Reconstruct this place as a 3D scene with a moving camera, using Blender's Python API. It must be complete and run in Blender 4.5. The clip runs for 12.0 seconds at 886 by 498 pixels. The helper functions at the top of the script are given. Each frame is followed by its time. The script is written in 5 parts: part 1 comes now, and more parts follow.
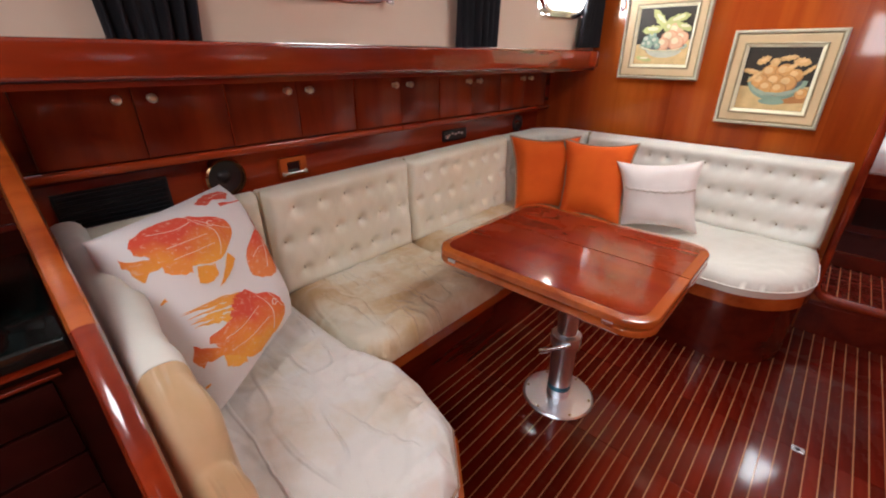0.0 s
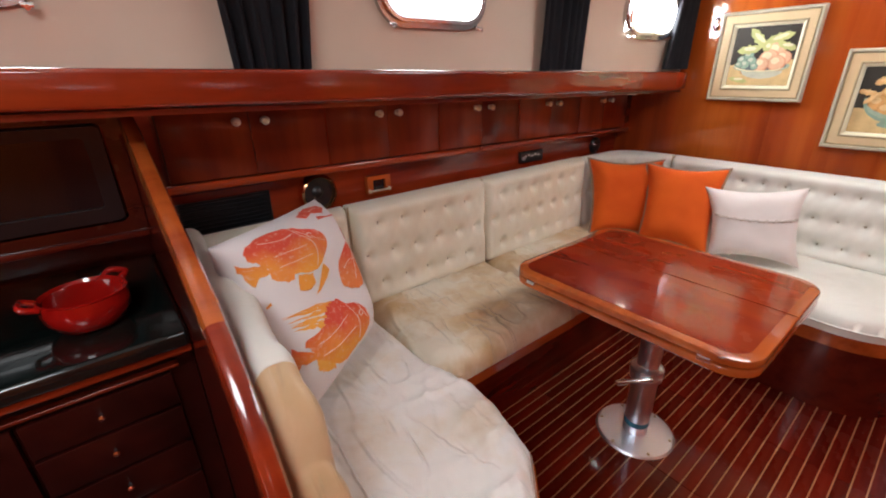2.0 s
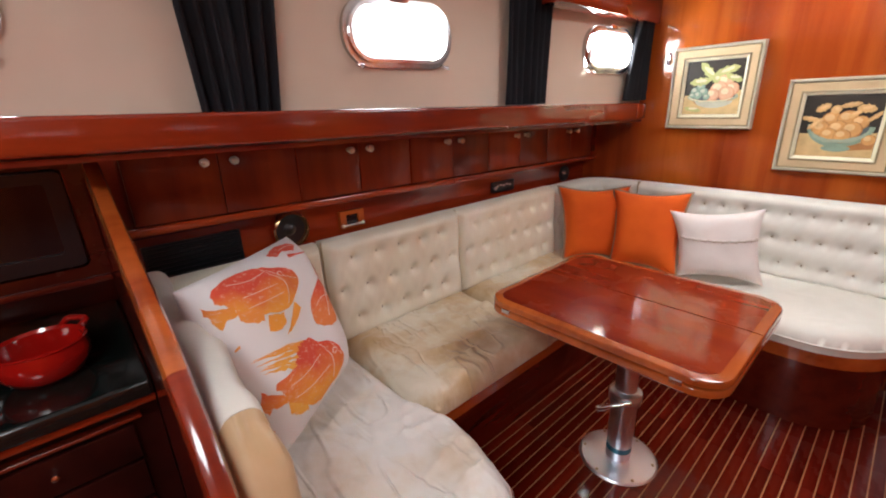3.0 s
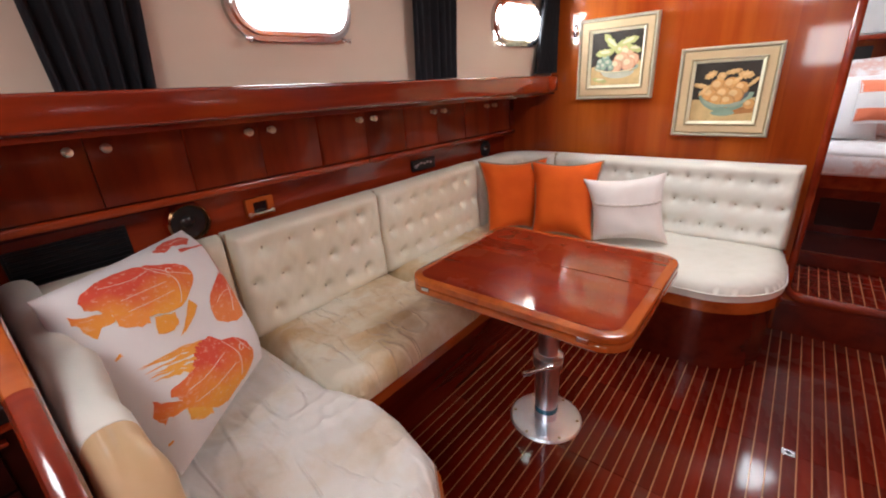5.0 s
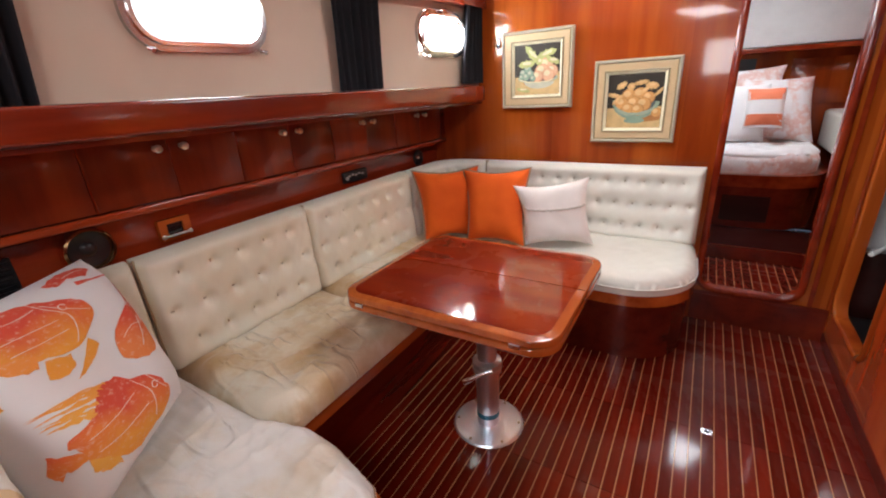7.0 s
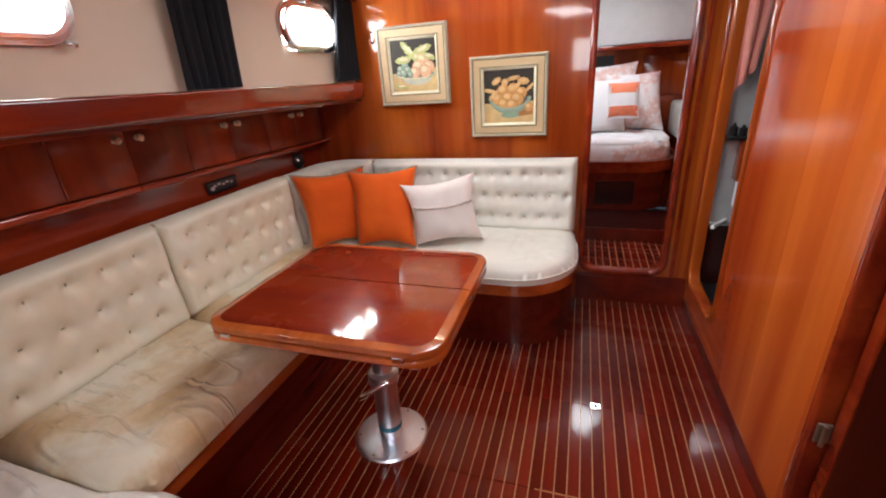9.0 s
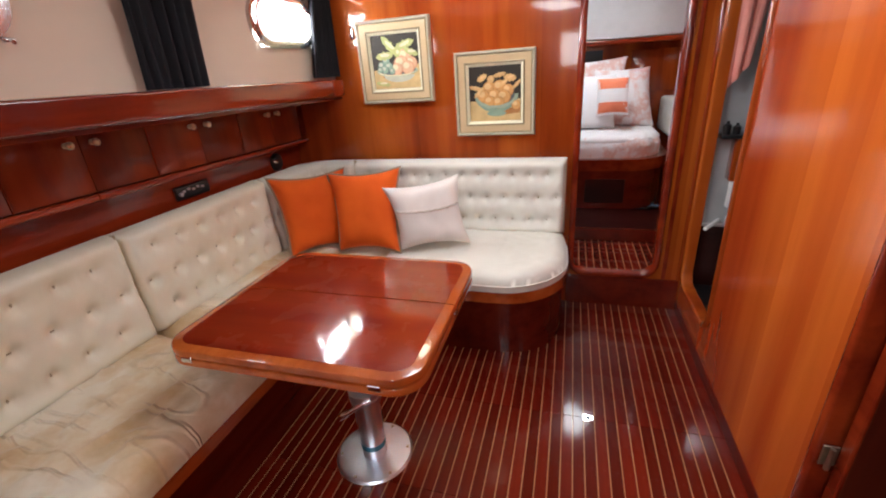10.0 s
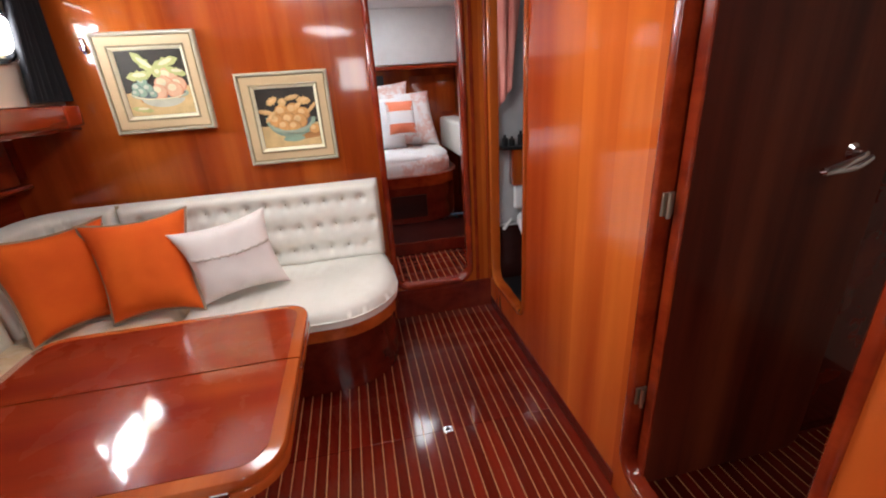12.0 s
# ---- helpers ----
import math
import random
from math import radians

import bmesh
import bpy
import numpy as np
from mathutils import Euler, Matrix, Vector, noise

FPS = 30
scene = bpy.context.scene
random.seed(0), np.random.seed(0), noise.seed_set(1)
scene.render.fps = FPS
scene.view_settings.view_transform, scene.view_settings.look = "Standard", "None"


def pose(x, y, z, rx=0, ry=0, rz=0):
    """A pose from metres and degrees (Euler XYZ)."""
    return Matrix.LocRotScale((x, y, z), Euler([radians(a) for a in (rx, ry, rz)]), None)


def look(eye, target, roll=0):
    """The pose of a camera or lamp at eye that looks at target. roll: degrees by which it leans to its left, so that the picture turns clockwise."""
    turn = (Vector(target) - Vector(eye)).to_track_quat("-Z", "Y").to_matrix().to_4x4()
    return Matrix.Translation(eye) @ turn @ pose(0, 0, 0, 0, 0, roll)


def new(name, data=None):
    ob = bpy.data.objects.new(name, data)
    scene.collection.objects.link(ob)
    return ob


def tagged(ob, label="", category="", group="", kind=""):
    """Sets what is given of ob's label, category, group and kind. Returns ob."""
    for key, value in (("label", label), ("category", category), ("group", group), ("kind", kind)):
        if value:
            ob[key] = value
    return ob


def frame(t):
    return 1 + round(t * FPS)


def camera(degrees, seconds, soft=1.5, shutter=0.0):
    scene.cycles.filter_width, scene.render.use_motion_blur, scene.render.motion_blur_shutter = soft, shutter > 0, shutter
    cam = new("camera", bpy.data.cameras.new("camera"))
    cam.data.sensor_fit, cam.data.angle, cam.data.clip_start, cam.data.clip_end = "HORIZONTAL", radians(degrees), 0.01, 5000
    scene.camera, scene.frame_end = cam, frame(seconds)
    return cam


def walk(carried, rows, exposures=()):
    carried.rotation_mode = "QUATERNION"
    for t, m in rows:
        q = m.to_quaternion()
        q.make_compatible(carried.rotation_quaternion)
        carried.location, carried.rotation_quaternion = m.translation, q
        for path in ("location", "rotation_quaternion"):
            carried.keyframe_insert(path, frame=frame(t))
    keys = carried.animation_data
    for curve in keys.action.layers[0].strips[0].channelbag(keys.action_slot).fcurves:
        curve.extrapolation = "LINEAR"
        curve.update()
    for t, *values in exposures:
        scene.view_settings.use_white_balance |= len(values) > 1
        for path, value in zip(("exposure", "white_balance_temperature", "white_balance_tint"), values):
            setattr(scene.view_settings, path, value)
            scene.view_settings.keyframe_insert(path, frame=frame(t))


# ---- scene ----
cam = camera(92.9, 12.0, soft=2.0)
PATH = [
    (0, (-0.228, -1.704, 1.347), (-1.452, -0.371, 0.496), -0.1),
    (0.5, (-0.245, -1.731, 1.348), (-1.563, -0.48, 0.511), 0.2),
    (1, (-0.26, -1.755, 1.345), (-1.646, -0.586, 0.501), -0.4),
    (1.5, (-0.27, -1.773, 1.344), (-1.705, -0.667, 0.497), -0.3),
    (2, (-0.269, -1.765, 1.354), (-1.708, -0.607, 0.587), -0.8),
    (2.5, (-0.261, -1.758, 1.368), (-1.707, -0.534, 0.728), -1.4),
    (3, (-0.252, -1.748, 1.368), (-1.665, -0.487, 0.725), -1.9),
    (3.5, (-0.243, -1.729, 1.364), (-1.589, -0.416, 0.684), -2.4),
    (3.7, (-0.23, -1.722, 1.365), (-1.549, -0.385, 0.676), -2.5),
    (5.3, (-0.2, -1.664, 1.341), (-1.361, -0.216, 0.597), -3.3),
    (5.5, (-0.208, -1.673, 1.356), (-1.338, -0.201, 0.61), -3.0),
    (6, (-0.198, -1.66, 1.357), (-1.278, -0.149, 0.618), -3.2),
    (6.5, (-0.185, -1.642, 1.357), (-1.208, -0.083, 0.634), -3.4),
    (8.5, (-0.14, -1.578, 1.36), (-0.899, 0.113, 0.608), -3.7),
    (9, (-0.122, -1.519, 1.354), (-0.719, 0.231, 0.593), -4.0),
    (9.5, (-0.118, -1.456, 1.358), (-0.701, 0.299, 0.596), -4.4),
    (10, (-0.125, -1.412, 1.362), (-0.679, 0.342, 0.578), -4.2),
    (10.5, (-0.154, -1.366, 1.359), (-0.479, 0.442, 0.57), -3.6),
    (11, (-0.196, -1.327, 1.355), (-0.246, 0.513, 0.574), -4.4),
    (11.5, (-0.219, -1.314, 1.348), (-0.043, 0.526, 0.583), -4.1),
    (12, (-0.219, -1.33, 1.349), (0.122, 0.495, 0.605), -3.8),
]
walk(cam, [(t, look(eye, target, roll)) for t, eye, target, roll in PATH])
scene.view_settings.exposure = -0.06

# ---- world, sun, lamps ----
SUN_EL, SUN_AZ = radians(48), radians(200)
world = bpy.data.worlds.new("sky")
scene.world = world
world.use_nodes = True
wn = world.node_tree.nodes
sky = wn.new("ShaderNodeTexSky")
sky.sky_type = "NISHITA"
sky.sun_disc = False
sky.sun_elevation, sky.sun_rotation = SUN_EL, SUN_AZ
world.node_tree.links.new(sky.outputs[0], wn["Background"].inputs[0])
wn["Background"].inputs[1].default_value = 0.12
sun = new("sun", bpy.data.lights.new("sun", "SUN"))
sun.data.energy, sun.data.angle, sun.data.color = 3.0, radians(0.5), (1, 0.95, 0.87)
sun.matrix_world = look((math.sin(SUN_AZ) * 10, math.cos(SUN_AZ) * 10, 10 * math.tan(SUN_EL)), (0, 0, 0))


def area_light(name, eye, target, w, h, watts, color=(0.93, 0.97, 1.0)):
    data = bpy.data.lights.new(name, "AREA")
    data.shape, data.size, data.size_y, data.energy, data.color = "RECTANGLE", w, h, watts, color
    ob = new(name, data)
    ob.matrix_world = look(eye, target)
    return ob


# companionway aft, portholes and forward hatch; the other lamps are added fill
# Saloon and aft ceiling lamps are added to brighten the cabin.
area_light("hatch_light", (-0.35, -0.05, 1.935), (-0.35, -0.05, 0), 0.5, 0.5, 13)
area_light("aft_hatch_light", (-0.35, -2.2, 1.935), (-0.5, -2.0, 0), 0.45, 0.45, 13)
area_light("companionway_light", (-0.12, -3.38, 1.50), (-0.12, 0, 1.2), 0.36, 0.40, 6)
# Warm lamp added to put a glow on the upper bulkhead.
area_light("bulkhead_downlight", (-0.60, 0.72, 1.932), (-0.60, 0.84, 0.9), 0.16, 0.16, 1.8, (1.0, 0.84, 0.62))
area_light("forward_hatch_light", (0.03, 1.96, 1.93), (0.1, 2.1, 0), 0.27, 0.36, 10.5, (0.9, 0.95, 1.0))
# Unseen lamps added to lift the head and the aft cabin.
area_light("head_light", (0.95, 0.6, 1.88), (0.95, 0.6, 0), 0.3, 0.3, 0.25)
area_light("aft_cabin_light", (1.2, -1.6, 1.90), (1.1, -1.2, 0), 0.3, 0.3, 3)


# ---- materials ----
def node_mat(name):
    m = bpy.data.materials.new(name)
    m.use_nodes = True
    nt = m.node_tree
    return m, nt, nt.nodes["Principled BSDF"], nt.nodes.new, nt.links.new


def noise_of(nt, coord, scale, detail=4, rough=0.55, stretch=(1, 1, 1)):
    mp = nt.nodes.new("ShaderNodeMapping")
    mp.inputs["Scale"].default_value = stretch
    nt.links.new(coord, mp.inputs["Vector"])
    n = nt.nodes.new("ShaderNodeTexNoise")
    n.inputs["Scale"].default_value, n.inputs["Detail"].default_value, n.inputs["Roughness"].default_value = scale, detail, rough
    nt.links.new(mp.outputs[0], n.inputs["Vector"])
    return n.outputs["Fac"]


def ramp_of(nt, fac, stops):
    r = nt.nodes.new("ShaderNodeValToRGB")
    e = r.color_ramp.elements
    while len(e) < len(stops):
        e.new(0.5)
    for el, (p, c) in zip(e, stops):
        el.position = p
        el.color = (*c, 1)
    nt.links.new(fac, r.inputs[0])
    return r.outputs[0]


def mix_of(nt, a, b, fac, mode="MULTIPLY"):
    m = nt.nodes.new("ShaderNodeMix")
    m.data_type, m.blend_type = "RGBA", mode
    if isinstance(fac, float):
        m.inputs[0].default_value = fac
    else:
        nt.links.new(fac, m.inputs[0])
    nt.links.new(a, m.inputs[6])
    nt.links.new(b, m.inputs[7])
    return m.outputs[2]


def bump_of(nt, bsdf, fac, strength, dist=0.002):
    b = nt.nodes.new("ShaderNodeBump")
    b.inputs["Strength"].default_value, b.inputs["Distance"].default_value = strength, dist
    nt.links.new(fac, b.inputs["Height"])
    nt.links.new(b.outputs[0], bsdf.inputs["Normal"])


def wood(name, dark, mid, light, grain="Z", rough=0.16, coat=0.7, per_piece=0.0, wide=5.0, coat_rough=0.03, spec=0.5, leaves=0.0, streak=1.0, relief=True):
    m, nt, b, nn, ln = node_mat(name)
    co = nn("ShaderNodeTexCoord").outputs["Object"]
    st = {"X": (0.06, 1, 1), "Y": (1, 0.06, 1), "Z": (1, 1, 0.06)}[grain]
    wide_n = noise_of(nt, co, wide, 3, 0.5, st)
    fine_n = noise_of(nt, co, 95, 5, 0.65, tuple(v if v < 1 else 1 for v in st))
    base = ramp_of(nt, wide_n, [(0.3, dark), (0.5, mid), (0.72, light)])
    fine = ramp_of(nt, fine_n, [(0.2, (0.80, 0.77, 0.75)), (0.75, (1, 1, 1))])
    col = mix_of(nt, base, fine, 0.55 * streak)
    figure = noise_of(nt, co, 14, 4, 0.6, {"X": (0.12, 1, 1), "Y": (1, 0.12, 1), "Z": (1, 1, 0.12)}[grain])
    col = mix_of(nt, col, ramp_of(nt, figure, [(0.36, (0.72, 0.62, 0.6)), (0.5, (1, 1, 1)), (0.7, (1.12, 1.22, 1.2))]), 0.7 * streak)
    if leaves:
        vor = nn("ShaderNodeTexVoronoi")
        mp = nn("ShaderNodeMapping")
        mp.inputs["Scale"].default_value = {"X": (0.02, leaves, leaves), "Y": (leaves, 0.02, leaves), "Z": (leaves, leaves, 0.02)}[grain]
        ln(co, mp.inputs["Vector"])
        ln(mp.outputs[0], vor.inputs["Vector"])
        vor.inputs["Scale"].default_value = 1.0
        col = mix_of(nt, col, ramp_of(nt, vor.outputs["Color"], [(0.1, (0.78, 0.66, 0.62)), (0.5, (1, 1, 1)), (0.9, (1.12, 1.25, 1.15))]), 0.85)
    if per_piece:
        info = nn("ShaderNodeObjectInfo")
        r = ramp_of(nt, info.outputs["Random"], [(0, (1 - per_piece,) * 3), (1, (1 + per_piece * 0.3, 1 + per_piece * 0.25, 1 + per_piece * 0.2))])
        col = mix_of(nt, col, r, 1.0)
    ln(col, b.inputs["Base Color"])
    rn = nn("ShaderNodeMapRange")
    ln(noise_of(nt, co, 7, 4), rn.inputs[0])
    rn.inputs[3].default_value, rn.inputs[4].default_value = rough * 0.75, rough * 1.4
    ln(rn.outputs[0], b.inputs["Roughness"])
    b.inputs["Coat Weight"].default_value, b.inputs["Coat Roughness"].default_value = coat, coat_rough
    b.inputs["Specular IOR Level"].default_value = spec
    if relief:
        bump_of(nt, b, fine_n, 0.02, 0.0006)
    return m


def cloth(name, color, color2, weave=900, rough=0.75, bump=0.25, patch=3.5, sheen=0.2, fold=0.0):
    m, nt, b, nn, ln = node_mat(name)
    co = nn("ShaderNodeTexCoord").outputs["Object"]
    big = noise_of(nt, co, patch, 4)
    ln(ramp_of(nt, big, [(0.35, color), (0.68, color2)]), b.inputs["Base Color"])
    b.inputs["Roughness"].default_value = rough
    b.inputs["Sheen Weight"].default_value = sheen
    fine = noise_of(nt, co, weave, 2)
    if fold:
        f = noise_of(nt, co, 9, 3, 0.5)
        mth = nn("ShaderNodeMath")
        mth.operation = "MULTIPLY_ADD"
        ln(f, mth.inputs[0])
        mth.inputs[1].default_value = fold
        ln(fine, mth.inputs[2])
        fine = mth.outputs[0]
    bump_of(nt, b, fine, bump, 0.0015)
    return m


def metal(name, color, rough=0.15, scratch=60, low=0.6, high=1.6):
    m, nt, b, nn, ln = node_mat(name)
    co = nn("ShaderNodeTexCoord").outputs["Object"]
    b.inputs["Base Color"].default_value = (*color, 1)
    b.inputs["Metallic"].default_value = 1
    rn = nn("ShaderNodeMapRange")
    ln(noise_of(nt, co, scratch, 5), rn.inputs[0])
    rn.inputs[3].default_value, rn.inputs[4].default_value = rough * low, rough * high
    ln(rn.outputs[0], b.inputs["Roughness"])
    return m


def paint(name, color, rough=0.5, vary=0.08, bump=0.05, scale=12, coat=0.0):
    m, nt, b, nn, ln = node_mat(name)
    co = nn("ShaderNodeTexCoord").outputs["Object"]
    n = noise_of(nt, co, scale, 5)
    c2 = tuple(v * (1 - vary * 2) for v in color)
    ln(ramp_of(nt, n, [(0.3, c2), (0.65, color)]), b.inputs["Base Color"])
    b.inputs["Roughness"].default_value = rough
    b.inputs["Coat Weight"].default_value = coat
    bump_of(nt, b, noise_of(nt, co, 260, 3), bump, 0.001)
    return m


CHERRY = wood("varnished_cherry_veneer", (0.20, 0.022, 0.006), (0.34, 0.055, 0.009), (0.56, 0.14, 0.018), "Z", wide=3.6, coat=0.8, coat_rough=0.05, spec=0.2, leaves=4.5, streak=0.6)
SUNCHERRY = wood("golden_cherry_partition", (0.36, 0.036, 0.010), (0.52, 0.078, 0.014), (0.72, 0.155, 0.024), "Z", wide=3.2, coat=0.8, coat_rough=0.05, spec=0.3, leaves=3.2, streak=0.28)
CHERRY_X = wood("varnished_cherry_lengthwise", (0.15, 0.012, 0.005), (0.26, 0.026, 0.007), (0.38, 0.050, 0.011), "Y", wide=5, coat_rough=0.04)
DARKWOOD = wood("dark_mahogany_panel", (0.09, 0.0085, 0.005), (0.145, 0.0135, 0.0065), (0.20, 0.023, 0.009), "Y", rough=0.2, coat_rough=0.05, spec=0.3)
LOCKER = wood("mahogany_locker_front", (0.15, 0.016, 0.006), (0.24, 0.03, 0.008), (0.36, 0.058, 0.013), "Z", rough=0.28, wide=6, coat=0.3, coat_rough=0.1, per_piece=0.2, spec=0.3)
# Mahogany again, with the galley's shade put into its colour.
SHADEDWOOD = wood("shaded_mahogany_drawer", (0.022, 0.004, 0.003), (0.035, 0.005, 0.004), (0.05, 0.008, 0.005), "X", rough=0.3, spec=0.2, coat=0.3, coat_rough=0.08)
SHADEDRED = wood("shaded_mahogany_surround", (0.05, 0.006, 0.004), (0.08, 0.009, 0.005), (0.11, 0.014, 0.007), "Y", rough=0.25, spec=0.3)
TRIM = wood("light_cherry_trim", (0.33, 0.055, 0.011), (0.47, 0.10, 0.019), (0.6, 0.155, 0.034), "Y", wide=6)
PLANK = wood("mahogany_floor_plank", (0.09, 0.0075, 0.005), (0.155, 0.0125, 0.006), (0.24, 0.023, 0.009), "Y", rough=0.25, per_piece=0.4, wide=8, coat=0.42, coat_rough=0.085, spec=0.04)
HOLLY = wood("holly_inlay_strip", (0.46, 0.18, 0.075), (0.54, 0.235, 0.105), (0.62, 0.30, 0.15), "Y", rough=0.3, coat=0.4, spec=0.1)
TABLETOP = wood("mahogany_table_veneer", (0.16, 0.011, 0.005), (0.235, 0.020, 0.007), (0.32, 0.040, 0.010), "X", rough=0.25, wide=5, coat=1.0, coat_rough=0.07, spec=0.04, streak=0.4, relief=False)
TABLETOP.node_tree.nodes["Principled BSDF"].inputs["Coat IOR"].default_value = 1.7
DOORWOOD = wood("figured_dark_door_veneer", (0.055, 0.007, 0.004), (0.10, 0.013, 0.006), (0.17, 0.028, 0.010), "Z", rough=0.3, wide=7, coat=0.25, coat_rough=0.08, spec=0.2, leaves=5.0)
CREAM = cloth("cream_vinyl", (0.70, 0.68, 0.61), (0.78, 0.77, 0.71), 700, 0.62, 0.12, 3, 0.1)
CREAMTAN = cloth("aged_cream_vinyl", (0.74, 0.67, 0.52), (0.80, 0.77, 0.65), 700, 0.5, 0.12, 5, 0.1)
PIPETAN = cloth("tan_cushion_piping", (0.4, 0.3, 0.17), (0.52, 0.4, 0.25), 800, 0.7)
# Buttons darker than the vinyl, with the tufts' shade in their colour.
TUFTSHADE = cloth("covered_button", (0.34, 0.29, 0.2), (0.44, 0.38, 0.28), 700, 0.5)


def satin(name, pale, tan, stain, amount):
    """A satin cover: pale and stained in soft patches, with long pulled creases."""
    m, nt, b, nn, ln = node_mat(name)
    co = nn("ShaderNodeTexCoord").outputs["Object"]
    big = noise_of(nt, co, 3.4, 5, 0.6)
    ln(ramp_of(nt, big, [(amount - 0.14, stain), (amount, tan), (amount + 0.1, pale)]), b.inputs["Base Color"])
    b.inputs["Roughness"].default_value = 0.36
    b.inputs["Sheen Weight"].default_value = 0.15
    total = None
    for turn, sc in ((0.8, 1.9), (-0.3, 2.4)):
        mp = nn("ShaderNodeMapping")
        mp.inputs["Rotation"].default_value = (0, 0, turn)
        mp.inputs["Scale"].default_value = (1.0, 3.6, 1.0)
        ln(co, mp.inputs["Vector"])
        n = nn("ShaderNodeTexNoise")
        n.inputs["Scale"].default_value, n.inputs["Detail"].default_value, n.inputs["Distortion"].default_value = sc, 1.0, 0.35
        ln(mp.outputs[0], n.inputs["Vector"])
        d = nn("ShaderNodeMath")
        d.operation = "SUBTRACT"
        ln(n.outputs["Fac"], d.inputs[0])
        d.inputs[1].default_value = 0.5
        ab = nn("ShaderNodeMath")
        ab.operation = "ABSOLUTE"
        ln(d.outputs[0], ab.inputs[0])
        mr = nn("ShaderNodeMapRange")
        mr.interpolation_type = "SMOOTHSTEP"
        ln(ab.outputs[0], mr.inputs[0])
        mr.inputs[1].default_value, mr.inputs[2].default_value = 0.0, 0.045
        mr.inputs[3].default_value, mr.inputs[4].default_value = 1.0, 0.0
        if total is None:
            total = mr.outputs[0]
        else:
            ad = nn("ShaderNodeMath")
            ad.operation = "ADD"
            ln(total, ad.inputs[0])
            ln(mr.outputs[0], ad.inputs[1])
            total = ad.outputs[0]
    gate = nn("ShaderNodeMapRange")
    ln(noise_of(nt, co, 4.2, 2), gate.inputs[0])
    gate.inputs[1].default_value, gate.inputs[2].default_value = 0.36, 0.54
    both = nn("ShaderNodeMath")
    both.operation = "MULTIPLY"
    ln(total, both.inputs[0])
    ln(gate.outputs[0], both.inputs[1])
    bump_of(nt, b, both.outputs[0], 0.9, 0.006)
    return m


SEATTAN = satin("tan_satin_seat_cover", (0.78, 0.71, 0.58), (0.69, 0.55, 0.37), (0.56, 0.38, 0.20), 0.51)
SEATPALE = satin("pale_satin_seat_cover", (0.80, 0.77, 0.73), (0.76, 0.69, 0.60), (0.66, 0.53, 0.39), 0.41)
TANVINYL = satin("tan_vinyl_panel", (0.66, 0.48, 0.29), (0.62, 0.43, 0.24), (0.55, 0.37, 0.19), 0.45)
ORANGE = cloth("orange_canvas", (0.66, 0.085, 0.002), (0.78, 0.125, 0.004), 800, 0.9, 0.3, 4, 0.0)
PIPING = cloth("taupe_piping", (0.28, 0.18, 0.12), (0.4, 0.27, 0.19), 900, 0.8)
LINEN = cloth("pale_pink_linen", (0.76, 0.69, 0.66), (0.81, 0.76, 0.73), 700, 0.85, 0.35, 4)
WHITECLOTH = cloth("white_cotton", (0.78, 0.75, 0.75), (0.82, 0.80, 0.80), 700, 0.85, 0.3, 4)
NAVY = cloth("black_navy_curtain", (0.0035, 0.004, 0.007), (0.007, 0.008, 0.013), 500, 0.9, 0.3, 5, 0.0)
BEIGE = cloth("beige_hull_lining", (0.70, 0.58, 0.46), (0.74, 0.625, 0.505), 350, 0.7, 0.08, 2, 0.05)
WHITELINER = paint("white_headliner", (0.8, 0.8, 0.79), 0.6, 0.03)
CHROME = metal("polished_chrome", (0.90, 0.90, 0.92), 0.13)
PEDMETAL = metal("polished_pedestal_metal", (0.86, 0.92, 1.0), 0.32, 3, 1.0, 1.001)
PORTMETAL = metal("worn_chrome_port_rim", (0.52, 0.50, 0.49), 0.14)
ALU = metal("brushed_aluminium", (0.7, 0.72, 0.76), 0.4, 2)
BRASS = metal("satin_brass", (0.86, 0.88, 0.76), 0.3)
GOLD = metal("copper_gold_ring", (0.85, 0.5, 0.25), 0.15)
STEEL = metal("aged_hinge_steel", (0.5, 0.46, 0.36), 0.35)
BLACK = paint("black_plastic", (0.012, 0.012, 0.014), 0.3, 0.1)
BLACKGLASS = paint("black_glass", (0.01, 0.01, 0.012), 0.05, 0.1, 0.0)
GRANITE = paint("dark_green_black_worktop", (0.007, 0.012, 0.011), 0.14, 0.3, 0.02, 90, 0.5)
RED = paint("red_enamel", (0.45, 0.009, 0.006), 0.12, 0.08, 0.0, 8, 1.0)
CHAMPAGNE = paint("champagne_frame", (0.62, 0.46, 0.27), 0.38, 0.05, 0.03, 9, 0.25)
SILVERGILT = paint("silver_gilt_edge", (0.52, 0.48, 0.36), 0.3, 0.08, 0.03, 20, 0.4)
LINER = paint("pale_gold_liner", (0.80, 0.76, 0.56), 0.28, 0.05, 0.03, 20, 0.4)
GREYSILVER = paint("grey_green_frame_edge", (0.33, 0.27, 0.15), 0.35, 0.12, 0.05, 30, 0.3)
BLUE = paint("blue_tape", (0.03, 0.22, 0.34), 0.4)
HEADWHITE = paint("grey_white_gelcoat", (0.5, 0.51, 0.52), 0.35, 0.06)
WHITEGLOSS = paint("white_porcelain", (0.8, 0.8, 0.8), 0.15, 0.02, 0.0)


def flat(name, color, rough=0.6):
    return paint(name, color, rough, 0.12, 0.08, 22)


# ---- building helpers ----
def wpos(ob):
    v = Vector((0, 0, 0))
    while ob:
        v = v + ob.location
        ob = ob.parent
    return v


def thing(name, at, label, category, group=""):
    ob = new(name)
    ob.location = at
    return tagged(ob, label, category, group)


